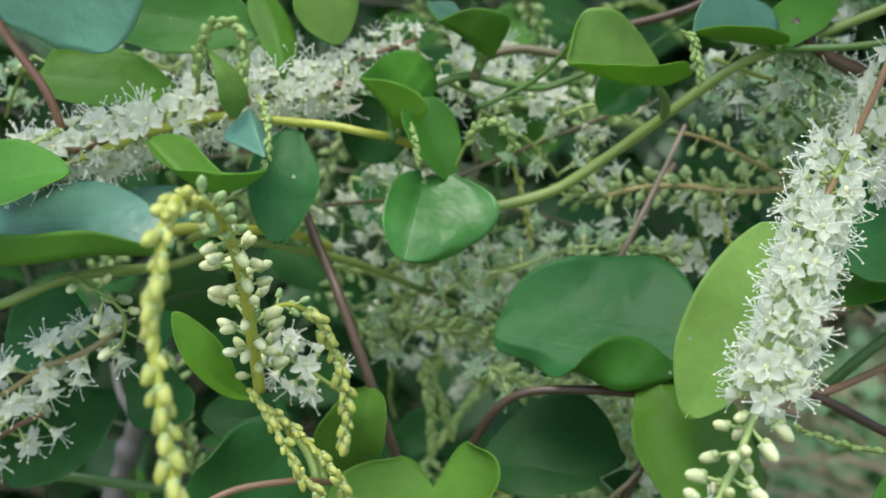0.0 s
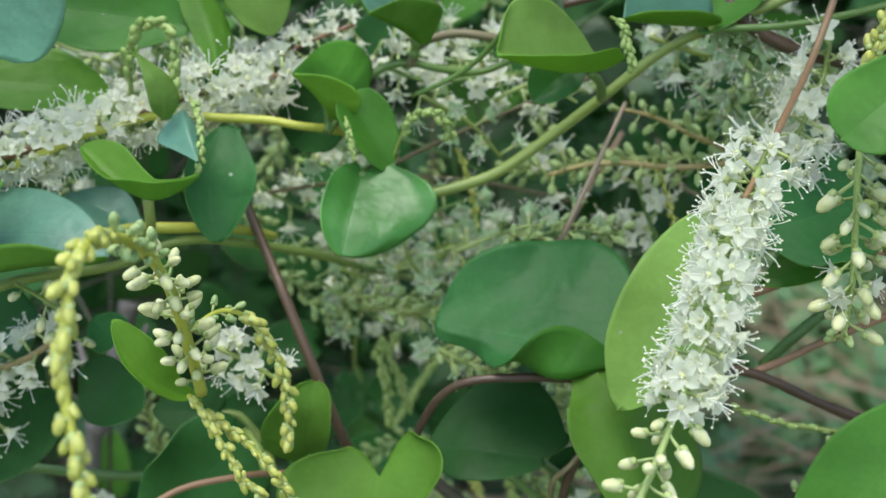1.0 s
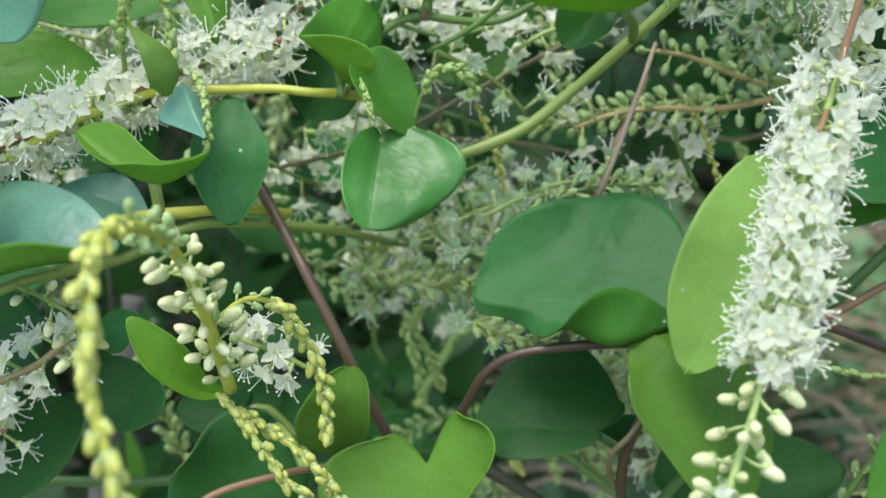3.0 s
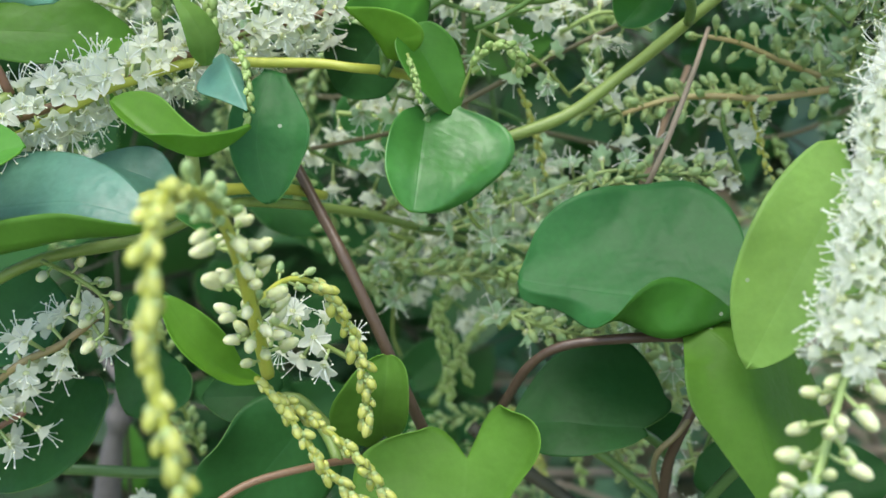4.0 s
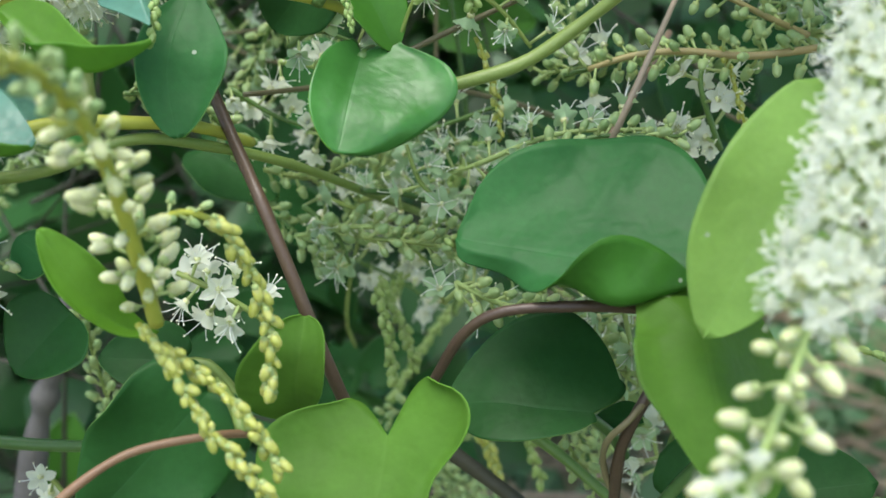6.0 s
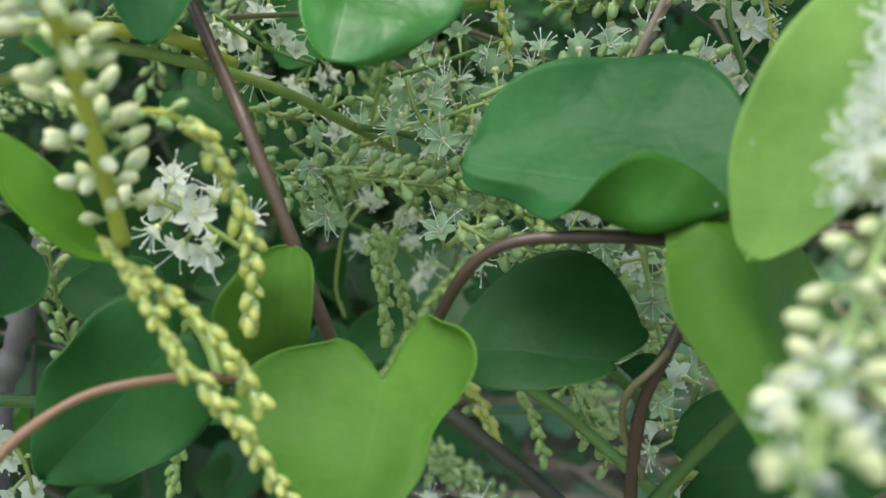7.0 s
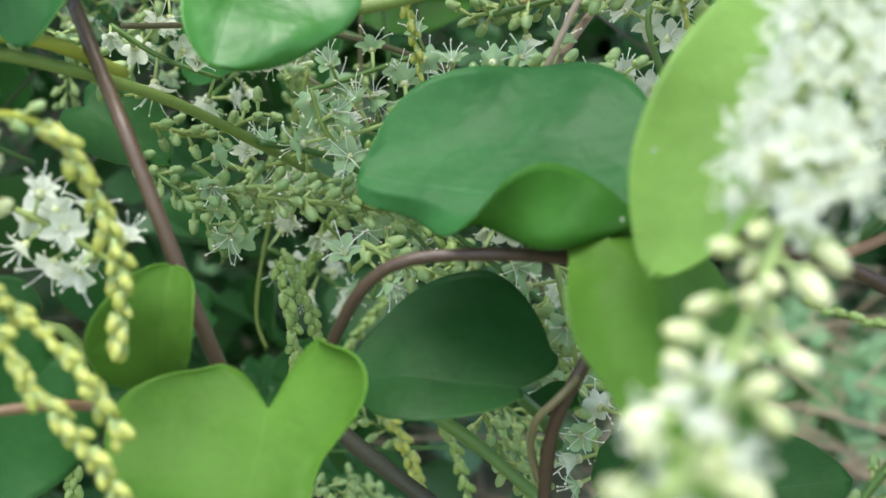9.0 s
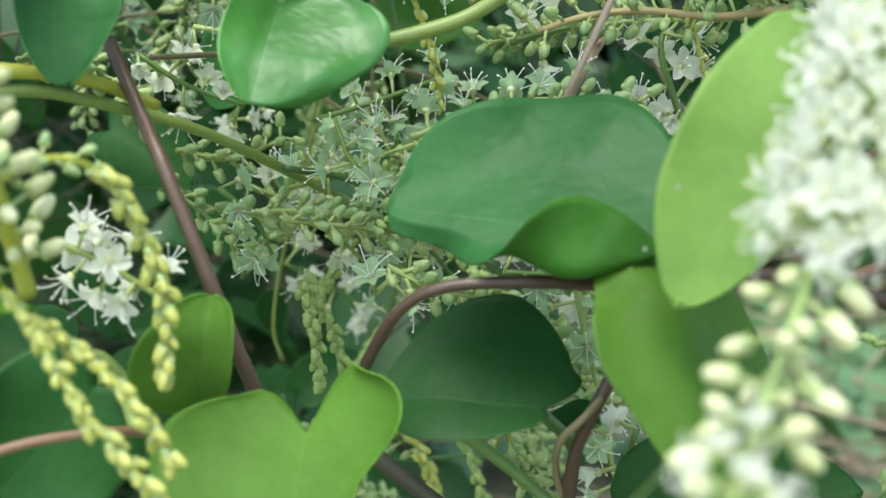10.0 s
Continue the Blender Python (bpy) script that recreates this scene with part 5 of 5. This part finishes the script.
behind(33, (0.0940, 0.0500, 0.3383), (0.0799, 0.0550, 0.3503), (0.0659, 0.0600, 0.3599), "flower", "pale flower spike in the shade behind")
behind(35, (0.0372, 0.0620, 0.3083), (0.0202, 0.0640, 0.3048), (-0.0038, 0.0660, 0.2945), "flower", "pale flower spike in the shade behind")
behind(37, (0.0948, 0.0600, 0.3530), (0.0891, 0.0550, 0.3443), (0.0880, 0.0550, 0.3331), "flower", "pale flower spike in the shade behind")
behind(38, (-0.0064, 0.0600, 0.3543), (0.0050, 0.0700, 0.3539), (0.0230, 0.0800, 0.3542), "flower", "pale flower spike in the shade behind")
behind(39, (-0.0038, 0.0700, 0.3062), (0.0067, 0.0680, 0.3102), (0.0210, 0.0660, 0.3166), "flower", "pale flower spike in the shade behind")
behind(40, (-0.0100, 0.0800, 0.2908), (0.0033, 0.0750, 0.2957), (0.0137, 0.0700, 0.3033), "flower", "pale flower spike in the shade behind")
behind(41, (-0.0216, 0.0600, 0.2863), (-0.0039, 0.0550, 0.2904), (0.0266, 0.0500, 0.2883), "green", "green bud raceme behind the leaves")
behind(42, (-0.0119, 0.1200, 0.2672), (-0.0009, 0.1220, 0.2623), (0.0106, 0.1240, 0.2544), "flower", "pale flower spike in the shade behind")
behind(43, (0.0393, 0.0700, 0.2869), (0.0482, 0.0700, 0.2865), (0.0590, 0.0700, 0.2885), "flower", "pale flower spike in the shade behind")
behind(44, (0.0475, 0.0750, 0.2790), (0.0540, 0.0750, 0.2714), (0.0534, 0.0750, 0.2562), "flower", "pale flower spike in the shade behind")
behind(45, (0.0397, 0.1100, 0.2393), (0.0497, 0.1100, 0.2332), (0.0588, 0.1100, 0.2227), "green", "green bud raceme hanging behind")
behind(46, (0.0155, 0.0900, 0.2418), (0.0224, 0.0900, 0.2334), (0.0270, 0.0900, 0.2234), "yellow", "yellow bud strand hanging behind")
behind(47, (0.0580, 0.0600, 0.2514), (0.0601, 0.0600, 0.2425), (0.0636, 0.0600, 0.2313), "flower", "pale flower spike in the shade behind")
behind(48, (0.0683, 0.0600, 0.2567), (0.0603, 0.0600, 0.2594), (0.0546, 0.0600, 0.2623), "flower", "pale flower spike in the shade behind")
behind(49, (-0.1006, 0.0400, 0.3464), (-0.1063, 0.0450, 0.3392), (-0.1107, 0.0500, 0.3304), "flower", "pale flower spike in the shade behind")
behind(50, (-0.0866, 0.0500, 0.3505), (-0.0796, 0.0500, 0.3485), (-0.0698, 0.0500, 0.3454), "flower", "pale flower spike in the shade behind")
behind(51, (-0.0228, 0.0500, 0.3267), (-0.0172, 0.0450, 0.3304), (-0.0089, 0.0450, 0.3285), "flower", "pale flower spike in the shade behind")
behind(52, (-0.0614, 0.0700, 0.2343), (-0.0677, 0.0700, 0.2534), (-0.0703, 0.0700, 0.2675), "green", "green bud raceme hanging behind")
behind(53, (-0.0396, 0.0600, 0.2395), (-0.0403, 0.0600, 0.2298), (-0.0410, 0.0600, 0.2200), "bead", "green bud strand hanging behind")

# ---- the rest of the flowering tangle ----
def open_patch(c):
    return c.x > 0.045 and c.z < 0.285 or c.x < -0.02 and c.z < 0.285 or 0.03 < c.x < 0.08 and c.z < 0.335


KINDS = (("shade_green", "greenish flower spike in the shade behind", 0.0034), ("green", "green bud raceme hanging behind", 0.0012), ("flower", "pale flower spike in the shade behind", 0.0036),
         ("green", "green bud raceme hanging behind", 0.0012), ("green", "green bud raceme hanging behind", 0.0013), ("bead", "green bud strand hanging behind", 0.0009))
rnd = random.Random(31)
made = 0
while made < 76:
    c = Vector((rnd.uniform(-0.11, 0.13), rnd.uniform(0.065, 0.15), rnd.uniform(0.18, 0.42)))
    if open_patch(c) or c.x > 0.015 and c.z > 0.295 and rnd.random() < 0.6:
        continue
    d = Vector((rnd.gauss(0, 1), rnd.gauss(0, 0.4), rnd.gauss(0, 0.7))).normalized() * rnd.uniform(0.012, 0.026)
    sag = Vector((0, 0, -rnd.uniform(0.0, 0.008)))
    kind, label, gap = KINDS[made % 6]
    raceme(label, [c - d + sag, c, c + d + sag], [(0, 1, kind, gap, 1.2)], 0.0006, 0.0004, STEM_MID, 200 + made, "racemes behind")
    made += 1
net = thing("vine_shoot", (0.0, 0.1, 0.25), "thin green and brown stems woven behind the flowers", "vine", "vine shoots")
rnd = random.Random(12)
for k in range(30):
    c = Vector((rnd.uniform(-0.11, 0.13), rnd.uniform(0.05, 0.16), rnd.uniform(0.2, 0.42)))
    if open_patch(c):
        continue
    d = Vector((rnd.gauss(0, 1), rnd.gauss(0, 0.3), rnd.gauss(0, 0.7))).normalized() * rnd.uniform(0.03, 0.07)
    bow = Vector((rnd.gauss(0, 1), rnd.gauss(0, 1), rnd.gauss(0, 1))) * 0.008
    stem(net, [c - d, c - d * 0.3 + bow, c + d * 0.3 + bow, c + d], rnd.uniform(0.0004, 0.0008), rnd.uniform(0.0004, 0.0007), rnd.choice((STEM_GREEN, STEM_DEEP, STEM_DEEP, STEM_BROWN)))
rnd = random.Random(14)
for k in range(70):
    c = Vector((rnd.uniform(-0.12, 0.14), rnd.uniform(0.15, 0.23), rnd.uniform(0.16, 0.44)))
    if open_patch(c) and c.x > 0:
        continue
    d = Vector((rnd.gauss(0, 1), rnd.gauss(0, 0.4), rnd.gauss(0, 0.7))).normalized() * rnd.uniform(0.018, 0.032)
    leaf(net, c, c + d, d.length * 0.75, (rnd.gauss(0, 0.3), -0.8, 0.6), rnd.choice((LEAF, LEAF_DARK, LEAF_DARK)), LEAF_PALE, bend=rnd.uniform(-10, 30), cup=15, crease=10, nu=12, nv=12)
